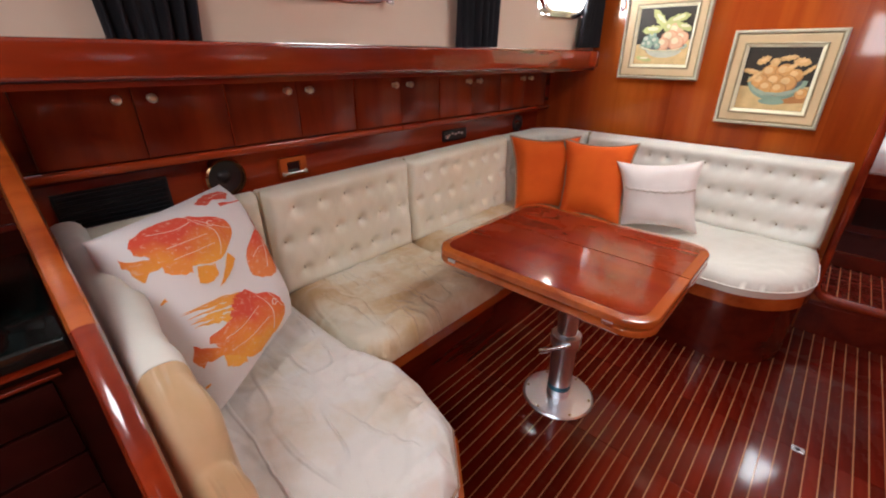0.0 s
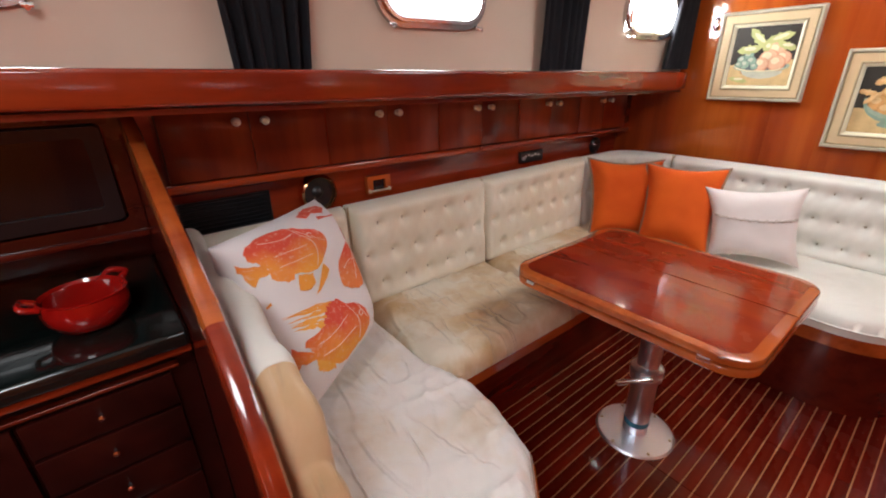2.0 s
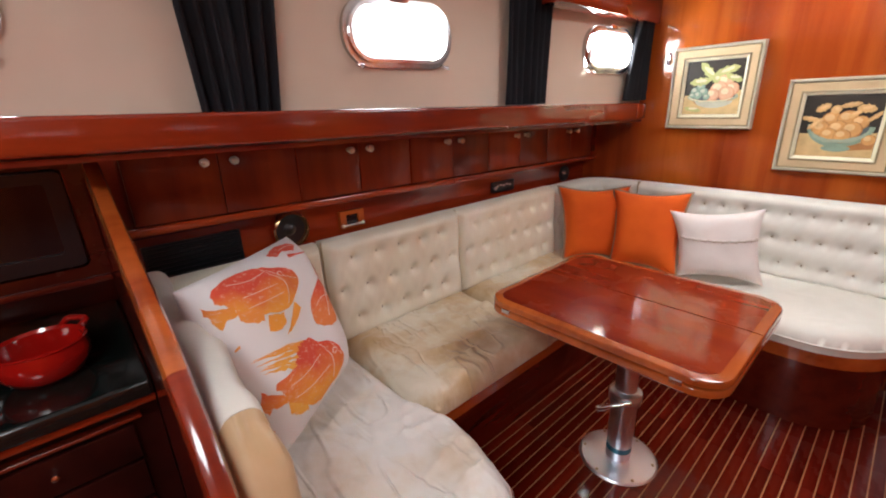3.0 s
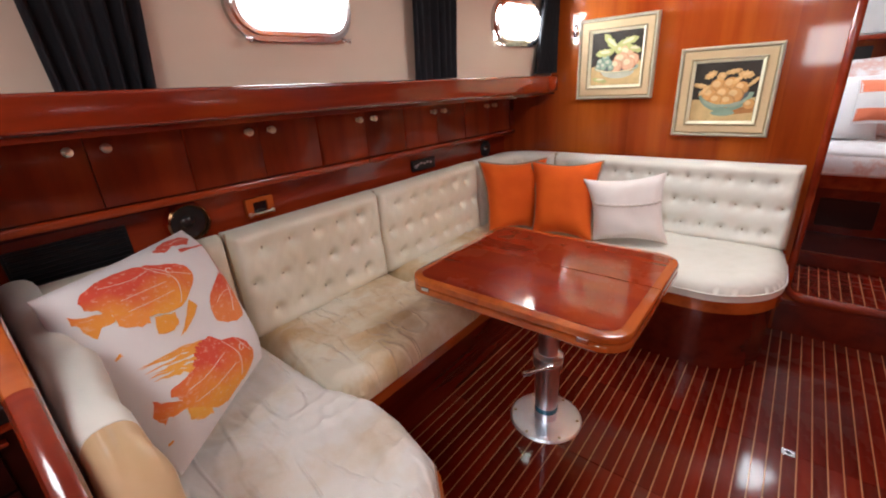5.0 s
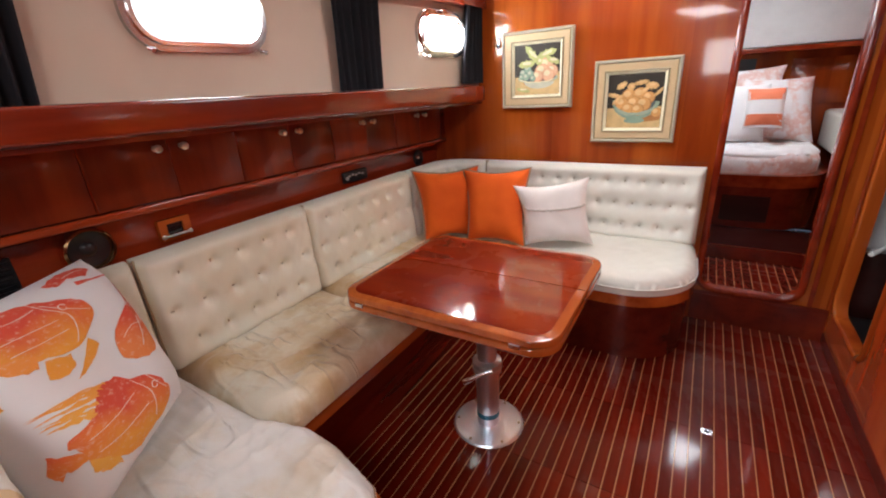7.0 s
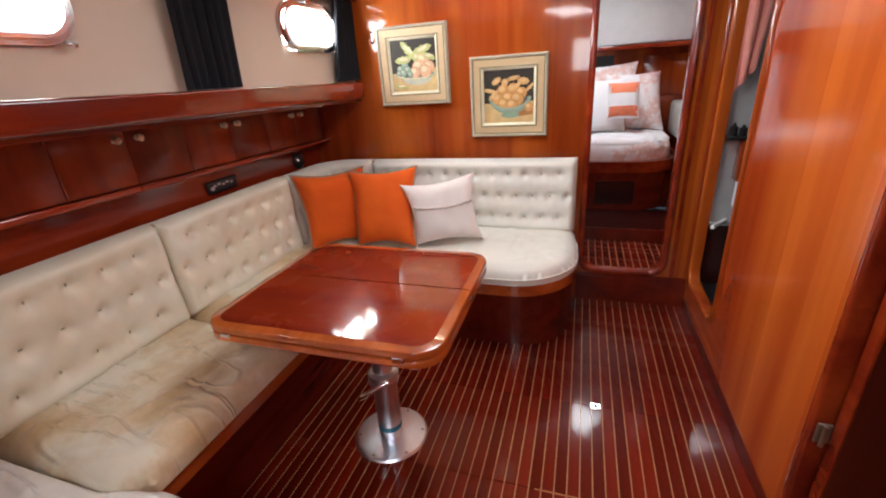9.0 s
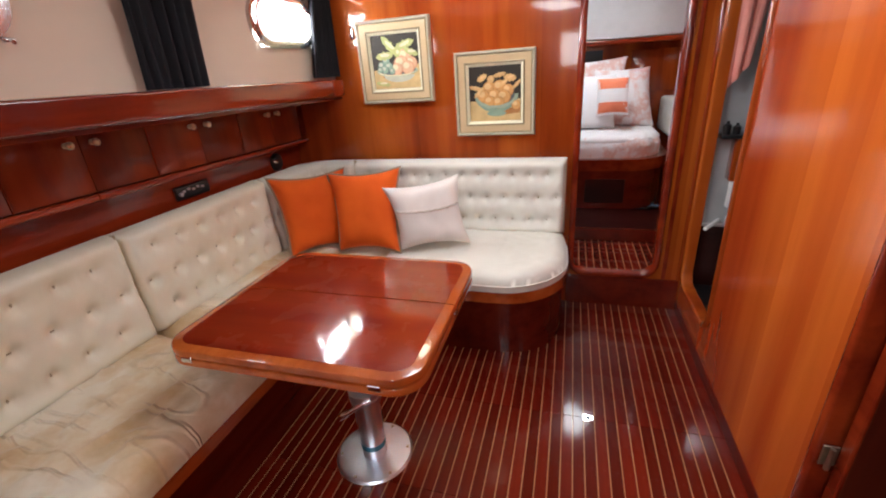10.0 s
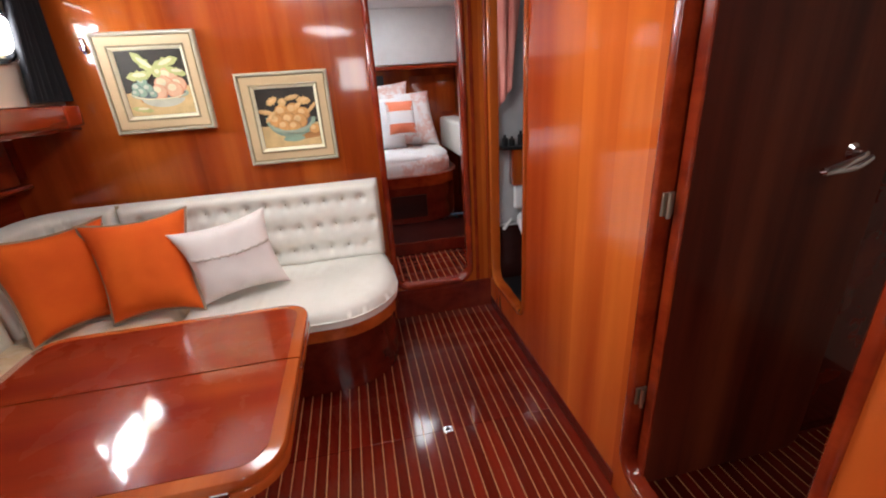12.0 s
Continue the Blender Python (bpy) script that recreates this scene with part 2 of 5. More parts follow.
def finish(name, bm, mat, smooth=True, angle=0.6):
    bmesh.ops.recalc_face_normals(bm, faces=bm.faces)
    me = bpy.data.meshes.new(name)
    for f in bm.faces:
        f.smooth = smooth
    for e in bm.edges:
        if len(e.link_faces) == 2 and e.calc_face_angle(0) > angle:
            e.smooth = False
    bm.to_mesh(me)
    bm.free()
    me.materials.append(mat)
    return me


def part(name, bm, mat, parent, label="", angle=0.6):
    p = wpos(parent)
    bmesh.ops.translate(bm, verts=bm.verts, vec=-p)
    ob = new(name, finish(name, bm, mat, True, angle))
    ob.parent = parent
    return tagged(ob, label)


def solid(name, bm, mat, label="", category="", kind="", group="", angle=0.6):
    me = finish(name, bm, mat, True, angle)
    ob = new(name, me)
    return tagged(ob, label, category, group, kind)


def box(lo, hi, bevel=0.0, seg=2, bm=None):
    bm = bm or bmesh.new()
    c = [(a + b) / 2 for a, b in zip(lo, hi)]
    s = [abs(b - a) for a, b in zip(lo, hi)]
    r = bmesh.ops.create_cube(bm, size=1, matrix=Matrix.Translation(c) @ Matrix.Diagonal((*s, 1)))
    if bevel:
        es = list({e for v in r["verts"] for e in v.link_edges})
        bmesh.ops.bevel(bm, geom=es, offset=bevel, segments=seg, profile=0.5, affect="EDGES")
    return bm


def axis_pt(axis, a, u, v):
    return {"x": (a, u, v), "y": (u, a, v), "z": (u, v, a)}[axis]


def plate(outline, axis, a, b, holes=(), bm=None):
    """A flat plate between a and b on one axis, from an outline and holes in the other two."""
    bm = bm or bmesh.new()
    loops = []
    for loop in (outline, *holes):
        vs = [bm.verts.new(axis_pt(axis, a, u, v)) for u, v in loop]
        es = [bm.edges.new((vs[i], vs[(i + 1) % len(vs)])) for i in range(len(vs))]
        loops.append(es)
    g = bmesh.ops.triangle_fill(bm, use_beauty=True, edges=[e for l in loops for e in l])
    faces = [f for f in g["geom"] if isinstance(f, bmesh.types.BMFace)]
    ex = bmesh.ops.extrude_face_region(bm, geom=faces)
    vs = [v for v in ex["geom"] if isinstance(v, bmesh.types.BMVert)]
    d = Vector(axis_pt(axis, b - a, 0, 0))
    bmesh.ops.translate(bm, verts=vs, vec=d)
    return bm


def rrect(u0, v0, u1, v1, r, n=6, rs=None):
    rs = rs or (r, r, r, r)
    out = []
    for (cu, cv, a0), q in zip(((u1, v0, -90), (u1, v1, 0), (u0, v1, 90), (u0, v0, 180)), rs):
        su, sv = (-1 if cu == u1 else 1), (-1 if cv == v1 else 1)
        if q <= 0:
            out.append((cu, cv))
            continue
        for i in range(n + 1):
            a = radians(a0 + 90 * i / n)
            out.append((cu + su * q + q * math.cos(a), cv + sv * q + q * math.sin(a)))
    return out


def rect(u0, v0, u1, v1):
    return [(u0, v0), (u1, v0), (u1, v1), (u0, v1)]


def cyl(p, q, r, r2=None, seg=24, bm=None):
    bm = bm or bmesh.new()
    p, q = Vector(p), Vector(q)
    d = q - p
    m = Matrix.Translation((p + q) / 2) @ d.to_track_quat("Z", "Y").to_matrix().to_4x4()
    bmesh.ops.create_cone(bm, cap_ends=True, segments=seg, radius1=r, radius2=r if r2 is None else r2, depth=d.length, matrix=m)
    return bm


def lathe(profile, at=(0, 0, 0), axis=(0, 0, 1), seg=32, bm=None):
    bm = bm or bmesh.new()
    m = Matrix.Translation(at) @ Vector(axis).to_track_quat("Z", "Y").to_matrix().to_4x4()
    rings = []
    for r, z in profile:
        if r < 1e-5:
            rings.append([bm.verts.new(m @ Vector((0, 0, z)))])
        else:
            rings.append([bm.verts.new(m @ Vector((r * math.cos(2 * math.pi * i / seg), r * math.sin(2 * math.pi * i / seg), z))) for i in range(seg)])
    for a, b in zip(rings, rings[1:]):
        for i in range(seg):
            j = (i + 1) % seg
            if len(a) == 1 and len(b) == 1:
                continue
            if len(a) == 1:
                bm.faces.new((a[0], b[i], b[j]))
            elif len(b) == 1:
                bm.faces.new((a[i], a[j], b[0]))
            else:
                bm.faces.new((a[i], a[j], b[j], b[i]))
    return bm


def tube(points, r, seg=8, closed=False, bm=None, flatten=1.0):
    bm = bm or bmesh.new()
    pts = [Vector(p) for p in points]
    n = len(pts)
    rings = []
    for i, p in enumerate(pts):
        a = pts[(i - 1) % n] if (closed or i) else p
        b = pts[(i + 1) % n] if (closed or i < n - 1) else p
        d = (b - a).normalized()
        up = Vector((0, 0, 1)) if abs(d.z) < 0.95 else Vector((1, 0, 0))
        s = d.cross(up).normalized()
        t = s.cross(d)
        rr = r[i] if isinstance(r, (list, tuple)) else r
        rings.append([bm.verts.new(p + s * math.cos(2 * math.pi * k / seg) * rr + t * math.sin(2 * math.pi * k / seg) * rr * flatten) for k in range(seg)])
    m = n if closed else n - 1
    for i in range(m):
        a, b = rings[i], rings[(i + 1) % n]
        for k in range(seg):
            bm.faces.new((a[k], a[(k + 1) % seg], b[(k + 1) % seg], b[k]))
    if not closed:
        bm.faces.new(rings[0])
        bm.faces.new(rings[-1])
    return bm


def smooth_path(pts, n=8):
    """A smooth curve through some points."""
    out = []
    P = [Vector(p) for p in pts]
    for i in range(len(P) - 1):
        a, b, c, d = P[max(i - 1, 0)], P[i], P[i + 1], P[min(i + 2, len(P) - 1)]
        for k in range(n):
            t = k / n
            out.append(0.5 * ((2 * b) + (c - a) * t + (2 * a - 5 * b + 4 * c - d) * t * t + (3 * b - 3 * c + d - a) * t ** 3))
    out.append(P[-1])
    return out


def nearest_on(poly, p):
    best, bd, inside = None, 1e9, False
    n = len(poly)
    for i in range(n):
        ax, ay = poly[i]
        bx, by = poly[(i + 1) % n]
        dx, dy = bx - ax, by - ay
        l = dx * dx + dy * dy
        t = 0 if l == 0 else max(0, min(1, ((p[0] - ax) * dx + (p[1] - ay) * dy) / l))
        q = (ax + t * dx, ay + t * dy)
        d = math.hypot(q[0] - p[0], q[1] - p[1])
        if d < bd:
            best, bd = q, d
        if (ay > p[1]) != (by > p[1]) and p[0] < (bx - ax) * (p[1] - ay) / (by - ay) + ax:
            inside = not inside
    return best, bd, inside


def puffy(outline, z0, z_edge, z_top, r, step=0.02, wave=None):
    """A stuffed cushion over an outline, its top bulging from z_edge to z_top."""
    bm = bmesh.new()
    us, vs = [p[0] for p in outline], [p[1] for p in outline]
    nx, ny = int((max(us) - min(us)) / step) + 3, int((max(vs) - min(vs)) / step) + 3
    info, vert = {}, {}
    for i in range(nx):
        for j in range(ny):
            p = (min(us) - step + i * step, min(vs) - step + j * step)
            info[i, j] = (p, *nearest_on(outline, p))

    def get(k):
        if k not in vert:
            p, q, d, inside = info[k]
            if not inside or d < step * 0.3:
                vert[k] = bm.verts.new((q[0], q[1], z_edge))
            else:
                f = 1 - min(d / r, 1)
                h = z_edge + (z_top - z_edge) * math.sqrt(max(0, 1 - f * f))
                h += (wave(p[0], p[1]) if wave else 0) * min(1, d / 0.05)
                vert[k] = bm.verts.new((p[0], p[1], h))
        return vert[k]

    for i in range(nx - 1):
        for j in range(ny - 1):
            ks = [(i, j), (i + 1, j), (i + 1, j + 1), (i, j + 1)]
            if sum(info[k][3] for k in ks) == 0:
                continue
            if any(not info[k][3] and info[k][2] > step * 1.6 for k in ks):
                continue
            f = [get(k) for k in ks]
            bm.faces.new(f)
    bmesh.ops.remove_doubles(bm, verts=bm.verts, dist=0.0004)
    edge = [e for e in bm.edges if len(e.link_faces) == 1]
    ex = bmesh.ops.extrude_edge_only(bm, edges=edge)
    vs2 = [v for v in ex["geom"] if isinstance(v, bmesh.types.BMVert)]
    for v in vs2:
        v.co.z = z0
    return bm


def wrinkle(x, y, k=1.0, seed=0.0):
    """Soft swells with thin pulled creases in two directions."""
    n = noise.noise(Vector((x * 5 + seed, y * 5, seed)))
    h = 0.006 * n
    for ang, far in ((0.6, 0.0), (-0.5, 5.0), (1.5, 9.0)):
        a = x * math.cos(ang) + y * math.sin(ang)
        b = -x * math.sin(ang) + y * math.cos(ang)
        b += 0.05 * noise.noise(Vector((a * 4, b * 4, seed + far)))
        w = noise.noise(Vector((a * 3.2 + far, b * 12, seed + far)))
        mask = max(0, noise.noise(Vector((a * 2.2, b * 2.2, seed + far + 2))) + 0.25)
        h += 0.034 * mask * max(0, 1 - abs(w) * 5.0)
    return k * h


def pillow_surface(c, bulge, pinch=0.08):
    """c: four corners bl, br, tr, tl. Returns a function of u, v, side that gives a place on the pillow."""
    c = [Vector(p) for p in c]
    nrm = ((c[1] - c[0]).cross(c[3] - c[0]) + (c[3] - c[2]).cross(c[1] - c[2])).normalized()

    def at(u, v, side=1, lift=0.0):
        uu, vv = 2 * u - 1, 2 * v - 1
        pu = uu * (1 - pinch * (1 - vv * vv) * abs(uu) ** 3)
        pv = vv * (1 - pinch * (1 - uu * uu) * abs(vv) ** 3)
        s, t = (pu + 1) / 2, (pv + 1) / 2
        p = c[0] * (1 - s) * (1 - t) + c[1] * s * (1 - t) + c[2] * s * t + c[3] * (1 - s) * t
        h = bulge * (max(0, (1 - uu ** 4) * (1 - vv ** 4))) ** 0.6
        e = max(abs(uu), abs(vv))
        h += 0.006 * (1 - e ** 6) * noise.noise(Vector((u * 7 + 3, v * 7, c[0].y * 5))) + 0.005 * e * (1 - e ** 8) * noise.noise(Vector((math.atan2(vv, uu) * 4.5, e * 2, c[0].x * 7)))
        h *= 1 + 0.10 * noise.noise(Vector((u * 3, v * 3, c[0].x * 9 + side)))
        return p + nrm * (side * h + lift)
    return at


def pillow_mesh(at, n=24):
    bm = bmesh.new()
    g = {}
    for side in (1, -1):
        for i in range(n + 1):
            for j in range(n + 1):
                u, v = 0.5 - 0.5 * math.cos(math.pi * i / n), 0.5 - 0.5 * math.cos(math.pi * j / n)
                g[side, i, j] = bm.verts.new(at(u, v, side))
    for side in (1, -1):
        for i in range(n):
            for j in range(n):
                bm.faces.new([g[side, a, b] for a, b in ((i, j), (i + 1, j), (i + 1, j + 1), (i, j + 1))])
    bmesh.ops.remove_doubles(bm, verts=bm.verts, dist=0.0003)
    return bm


def pillow_rim(at, n=16):
    pts = [at(i / n, 0) for i in range(n)] + [at(1, i / n) for i in range(n)]
    return pts + [at(1 - i / n, 1) for i in range(n)] + [at(0, 1 - i / n) for i in range(n)]


def patch(at, poly, side=1, lift=0.0015, rings=5, bm=None, ragged=0.0):
    """A printed shape that follows a surface; poly is star-shaped about its middle."""
    bm = bm or bmesh.new()
    cu = sum(p[0] for p in poly) / len(poly)
    cv = sum(p[1] for p in poly) / len(poly)
    dense, n = [], len(poly)
    for i in range(n):
        a, b, c, d = (Vector(poly[(i + q) % n]) for q in (-1, 0, 1, 2))
        for k in range(4):
            t = k / 4
            p = 0.5 * ((2 * b) + (c - a) * t + (2 * a - 5 * b + 4 * c - d) * t * t + (3 * b - 3 * c + d - a) * t ** 3)
            if n < 9:
                p = b + (c - b) * t
            rag = ragged * noise.noise(Vector((p.x * 38, p.y * 38, 2.0)))
            dense.append((min(0.99, max(0.01, p.x + rag)), min(0.99, max(0.01, p.y + rag))))
    mid = bm.verts.new(at(cu, cv, side, lift))
    prev = None
    for r in range(1, rings + 1):
        q = r / rings
        ring = [bm.verts.new(at(cu + (u - cu) * q, cv + (v - cv) * q, side, lift)) for u, v in dense]
        n = len(ring)
        for i in range(n):
            if prev is None:
                bm.faces.new((mid, ring[i], ring[(i + 1) % n]))
            else:
                bm.faces.new((prev[i], prev[(i + 1) % n], ring[(i + 1) % n], ring[i]))
        prev = ring
    return bm


def tufted(path, z0, z1, thick, lean, cols, rows, obj, mat=CREAM, step=0.0125, buttons=True):
    """A buttoned back cushion that follows a plan path; the front is on the path's right hand side. lean: how far the top leans back."""
    P = [Vector((*p, 0)) for p in path]
    lens = [0]
    for a, b in zip(P, P[1:]):
        lens.append(lens[-1] + (b - a).length)
    L = lens[-1]

    def along(s):
        s = max(0, min(L, s))
        for i in range(len(P) - 1):
            if s <= lens[i + 1] or i == len(P) - 2:
                d = (P[i + 1] - P[i]).normalized()
                return P[i] + d * (s - lens[i]), d
    H = z1 - z0
    spots = []
    for r in range(rows):
        v = H * (0.2 + 0.6 * r / max(1, rows - 1))
        k = cols if r % 2 == rows % 2 else cols - 1
        for c in range(k):
            off = (c + 0.5) / cols if k == cols else (c + 1) / cols
            spots.append((L * off, v))

    def place(s, v, front=True):
        p, d = along(s)
        nrm = Vector((d.y, -d.x, 0))
        e = min(s, L - s, v, H - v)
        f = 1 - min(e / 0.03, 1)
        h = thick * (0.35 + 0.65 * math.sqrt(max(0, 1 - f * f)))
        for bs, bv in spots:
            q = math.hypot(s - bs, v - bv)
            if q < 0.09:
                h -= 0.026 * math.exp(-(q / 0.017) ** 2) + 0.015 * math.exp(-(q / 0.042) ** 2)
        if rows > 1:
            dv = 0.6 * H / (rows - 1)
            du = L / cols / 2
            a, b = (s / du + (v - 0.2 * H) / dv), (s / du - (v - 0.2 * H) / dv)
            o = 1 if rows % 2 else 0
            for w in (a + o, b + o):
                x = abs((w / 2) % 1 - 0.5) * 2
                if x > 0.8 and 0.15 * H < v < 0.85 * H:
                    h -= 0.005 * (x - 0.8) / 0.2
        return p + nrm * h + Vector((0, 0, z0 + v)) - nrm * lean * (v / H)

    bm = bmesh.new()
    n, m = int(L / step), int(H / step)
    g = [[bm.verts.new(place(L * i / n, H * j / m)) for j in range(m + 1)] for i in range(n + 1)]
    for i in range(n):
        for j in range(m):
            bm.faces.new((g[i][j], g[i + 1][j], g[i + 1][j + 1], g[i][j + 1]))
    edge = [e for e in bm.edges if len(e.link_faces) == 1]
    loop = {}
    for i in range(n + 1):
        for j in range(m + 1):
            if i in (0, n) or j in (0, m):
                s, v = L * i / n, H * j / m
                p, d = along(s)
                nrm = Vector((d.y, -d.x, 0))
                loop[g[i][j]] = bm.verts.new(p + Vector((0, 0, z0 + v)) - nrm * lean * (v / H))
    for e in edge:
        a, b = e.verts
        bm.faces.new((a, b, loop[b], loop[a]))
    body = part("cushion", bm, mat, obj, angle=1.2)
    for s in (0.002, L - 0.002):
        p, d = along(s)
        nrm = Vector((d.y, -d.x, 0))
        part("piping", tube([p + nrm * thick * 0.42 + Vector((0, 0, z0 + H * t / 8)) - nrm * lean * t / 8 for t in range(9)], 0.0045, 6), PIPETAN, obj, "tan piping")
    mesh = None
    if buttons:
        for s, v in spots:
            p, d = along(s)
            nrm = Vector((d.y, -d.x, 0))
            at = place(s, v)
            if mesh is None:
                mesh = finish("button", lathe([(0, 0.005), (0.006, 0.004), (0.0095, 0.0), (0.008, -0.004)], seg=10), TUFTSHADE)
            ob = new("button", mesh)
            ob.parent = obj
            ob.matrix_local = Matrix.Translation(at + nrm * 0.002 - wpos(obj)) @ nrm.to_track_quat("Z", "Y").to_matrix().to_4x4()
    return body


# ---- structure ----
BY = 0.95        # after face of the main bulkhead
SX = 0.50        # port face of the starboard partition
CEIL = 1.95

sub = box((-2.0, -3.5, -0.06), (1.9, 3.2, -0.012))
solid("floor", sub, PLANK, "glossy mahogany cabin sole with pale holly strips", "floor", "structure")
floor_ob = scene.objects["floor"]

# hull and cabin side on the port side, sloping inward forward
def side_x(y):
    return -1.555 + 0.11 * y


PORTS = [(-2.22, -1.76), (-0.93, -0.475), (0.375, 0.80)]
PZ0, PZ1 = 1.505, 1.735
holes = [rrect(a + 0.02, PZ0 + 0.02, b - 0.02, PZ1 - 0.02, 0.088, 6) for a, b in PORTS]
bm = plate(rect(-3.45, 1.3, 1.0, 2.0), "x", 0.0, -0.05, holes)
for v in bm.verts:
    v.co.x += side_x(v.co.y)
solid("wall_cabin_side", bm, BEIGE, "beige padded cabin side lining with portholes", "wall", "structure")
solid("wall_hull", box((-1.99, -3.45, -0.01), (-1.95, 3.2, 1.34)), DARKWOOD, "dark mahogany hull lining", "wall", "structure")
solid("ceiling", plate(rect(-1.75, -3.5, 1.9, 3.25), "z", CEIL, CEIL + 0.04, [rrect(-0.62, -0.32, -0.08, 0.22, 0.04), rrect(-0.6, -2.45, -0.1, -1.95, 0.04), rrect(1.05, -1.75, 1.35, -1.45, 0.04), rrect(-0.1, 1.8, 0.16, 2.12, 0.04), rrect(0.8, 0.45, 1.1, 0.75, 0.05)]), WHITELINER, "white vinyl headliner with openings, mostly added for the lamps", "ceiling", "structure")
solid("wall_aft", plate(rect(-1.99, -0.01, 1.9, 2.0), "y", -3.4, -3.45, [rect(-0.31, 1.28, 0.07, 1.72)]), CHERRY, "varnished cherry aft bulkhead with companionway opening", "wall", "structure")
solid("wall_starboard_hull", box((1.85, -3.4, -0.01), (1.9, 3.2, 1.94)), BEIGE, "beige starboard hull lining", "wall", "structure")

# Unseen wall, added to keep the companionway light off the galley.
solid("wall_galley_aft", box((-1.948, -2.80, 0.0), (-0.80, -2.77, CEIL - 0.002)), DARKWOOD, "unseen dark wall added to shade the galley from the companionway", "wall", "structure")
BACKDROP, nt, b, nn, ln = node_mat("bright_overcast_sky")
ln(ramp_of(nt, noise_of(nt, nn("ShaderNodeTexCoord").outputs["Object"], 1.1, 5, 0.6), [(0.38, (0.30, 0.42, 0.60)), (0.47, (0.85, 0.93, 1)), (0.6, (0.95, 0.98, 1))]), b.inputs["Emission Color"])
b.inputs["Emission Strength"].default_value = 2.5
solid("backdrop", box((-3.2, -5.0, -1.0), (-3.15, 16.0, 7.0)), BACKDROP, "bright hazy daylight outside the portholes", "sky", "structure")
# main bulkhead with the forward doorway
D1 = rrect(-0.075, 0.215, 0.355, 1.88, 0.07)
solid("wall_bulkhead", plate([(-1.95, -0.01), (1.85, -0.01), (1.85, CEIL), (-1.452, CEIL), (-1.452, 1.34), (-1.95, 1.34)], "y", BY, BY + 0.035, [D1]), CHERRY, "varnished cherry veneer bulkhead with rounded doorway", "wall", "structure")
# starboard partition with head door and aft cabin door
D2 = rrect(0.425, 0.215, 0.885, 1.88, 0.07)
D3 = rrect(-0.93, 0.13, -0.445, 1.88, 0.08)
solid("wall_partition", plate(rect(-3.4, -0.01, BY - 0.002, CEIL), "x", SX, SX + 0.03, [D2, D3]), SUNCHERRY, "glossy cherry partition with two rounded doorways", "wall", "structure")


def ring_trim(name, outline, axis, a, b, w, mat, label):
    cu = sum(p[0] for p in outline) / len(outline)
    cv = sum(p[1] for p in outline) / len(outline)
    n = len(outline)
    outer = []
    for i, (u, v) in enumerate(outline):
        pu, pv = outline[i - 1]
        qu, qv = outline[(i + 1) % n]
        du, dv = qu - pu, qv - pv
        l = math.hypot(du, dv) or 1
        nu, nv = dv / l, -du / l
        if nu * (u - cu) + nv * (v - cv) < 0:
            nu, nv = -nu, -nv
        outer.append((u + nu * w, v + nv * w))
    prof = [(0.0, b)] + [(0.5 - 0.5 * math.cos(math.pi * k / 6), a + 0.011 * (1 - math.sin(math.pi * k / 6))) for k in range(7)] + [(1.0, b)]
    bm = bmesh.new()
    rings = [[bm.verts.new(axis_pt(axis, d, u + (ou - u) * q, v + (ov - v) * q)) for (u, v), (ou, ov) in zip(outline, outer)] for q, d in prof]
    for ra, rb in zip(rings, rings[1:] + rings[:1]):
        for i in range(n):
            bm.faces.new((ra[i], ra[(i + 1) % n], rb[(i + 1) % n], rb[i]))
    return solid(name, bm, mat, label, "door frame", "structure", angle=0.9)


ring_trim("trim_forward_door", rrect(-0.073, 0.217, 0.353, 1.878, 0.068), "y", BY - 0.016, BY + 0.045, 0.034, CHERRY_X, "rounded red cherry trim round the forward doorway")
ring_trim("trim_head_door", rrect(0.427, 0.217, 0.883, 1.878, 0.068), "x", SX - 0.014, SX + 0.04, 0.028, CHERRY, "rounded cherry trim round the head doorway")
ring_trim("trim_aft_cabin_door", rrect(-0.928, 0.132, -0.447, 1.878, 0.078), "x", SX - 0.014, SX + 0.04, 0.026, CHERRY_X, "red cherry trim round the aft cabin doorway")

# Dark boards stand in for the falloff of light below the doorway.
shade_board = thing("door_threshold", (0.14, BY, 0), "dark mahogany board put in for the shade under the forward doorway", "threshold")
part("board", box((-0.108, BY - 0.006, 0.0), (SX - 0.004, BY - 0.001, 0.166), 0.001, 1), DARKWOOD, shade_board)
part("capping", box((-0.108, BY - 0.007, 0.167), (SX - 0.004, BY - 0.001, 0.186), 0.001, 1), DARKWOOD, shade_board)
# Dark strip in place of the dimmer light at the partition's foot.
foot_shade = thing("kick_board", (SX, 0.2, 0), "dark mahogany strip put in for the shade along the foot of the starboard partition", "skirting")
part("board", box((SX - 0.006, -0.40, 0.0), (SX - 0.001, BY - 0.008, 0.06), 0.001, 1), DARKWOOD, foot_shade)

post = thing("corner_moulding", (SX, BY, 0), "cherry moulding in the corner between bulkhead and partition", "moulding")
part("strip", cyl((SX - 0.010, BY - 0.010, 0.19), (SX - 0.010, BY - 0.010, CEIL - 0.002), 0.011, seg=16), CHERRY, post)
part("dark_strip", box((0.405, BY - 0.006, 0.19), (0.425, BY - 0.001, CEIL - 0.002), 0.001, 1), CHERRY_X, post, "darker red strip")


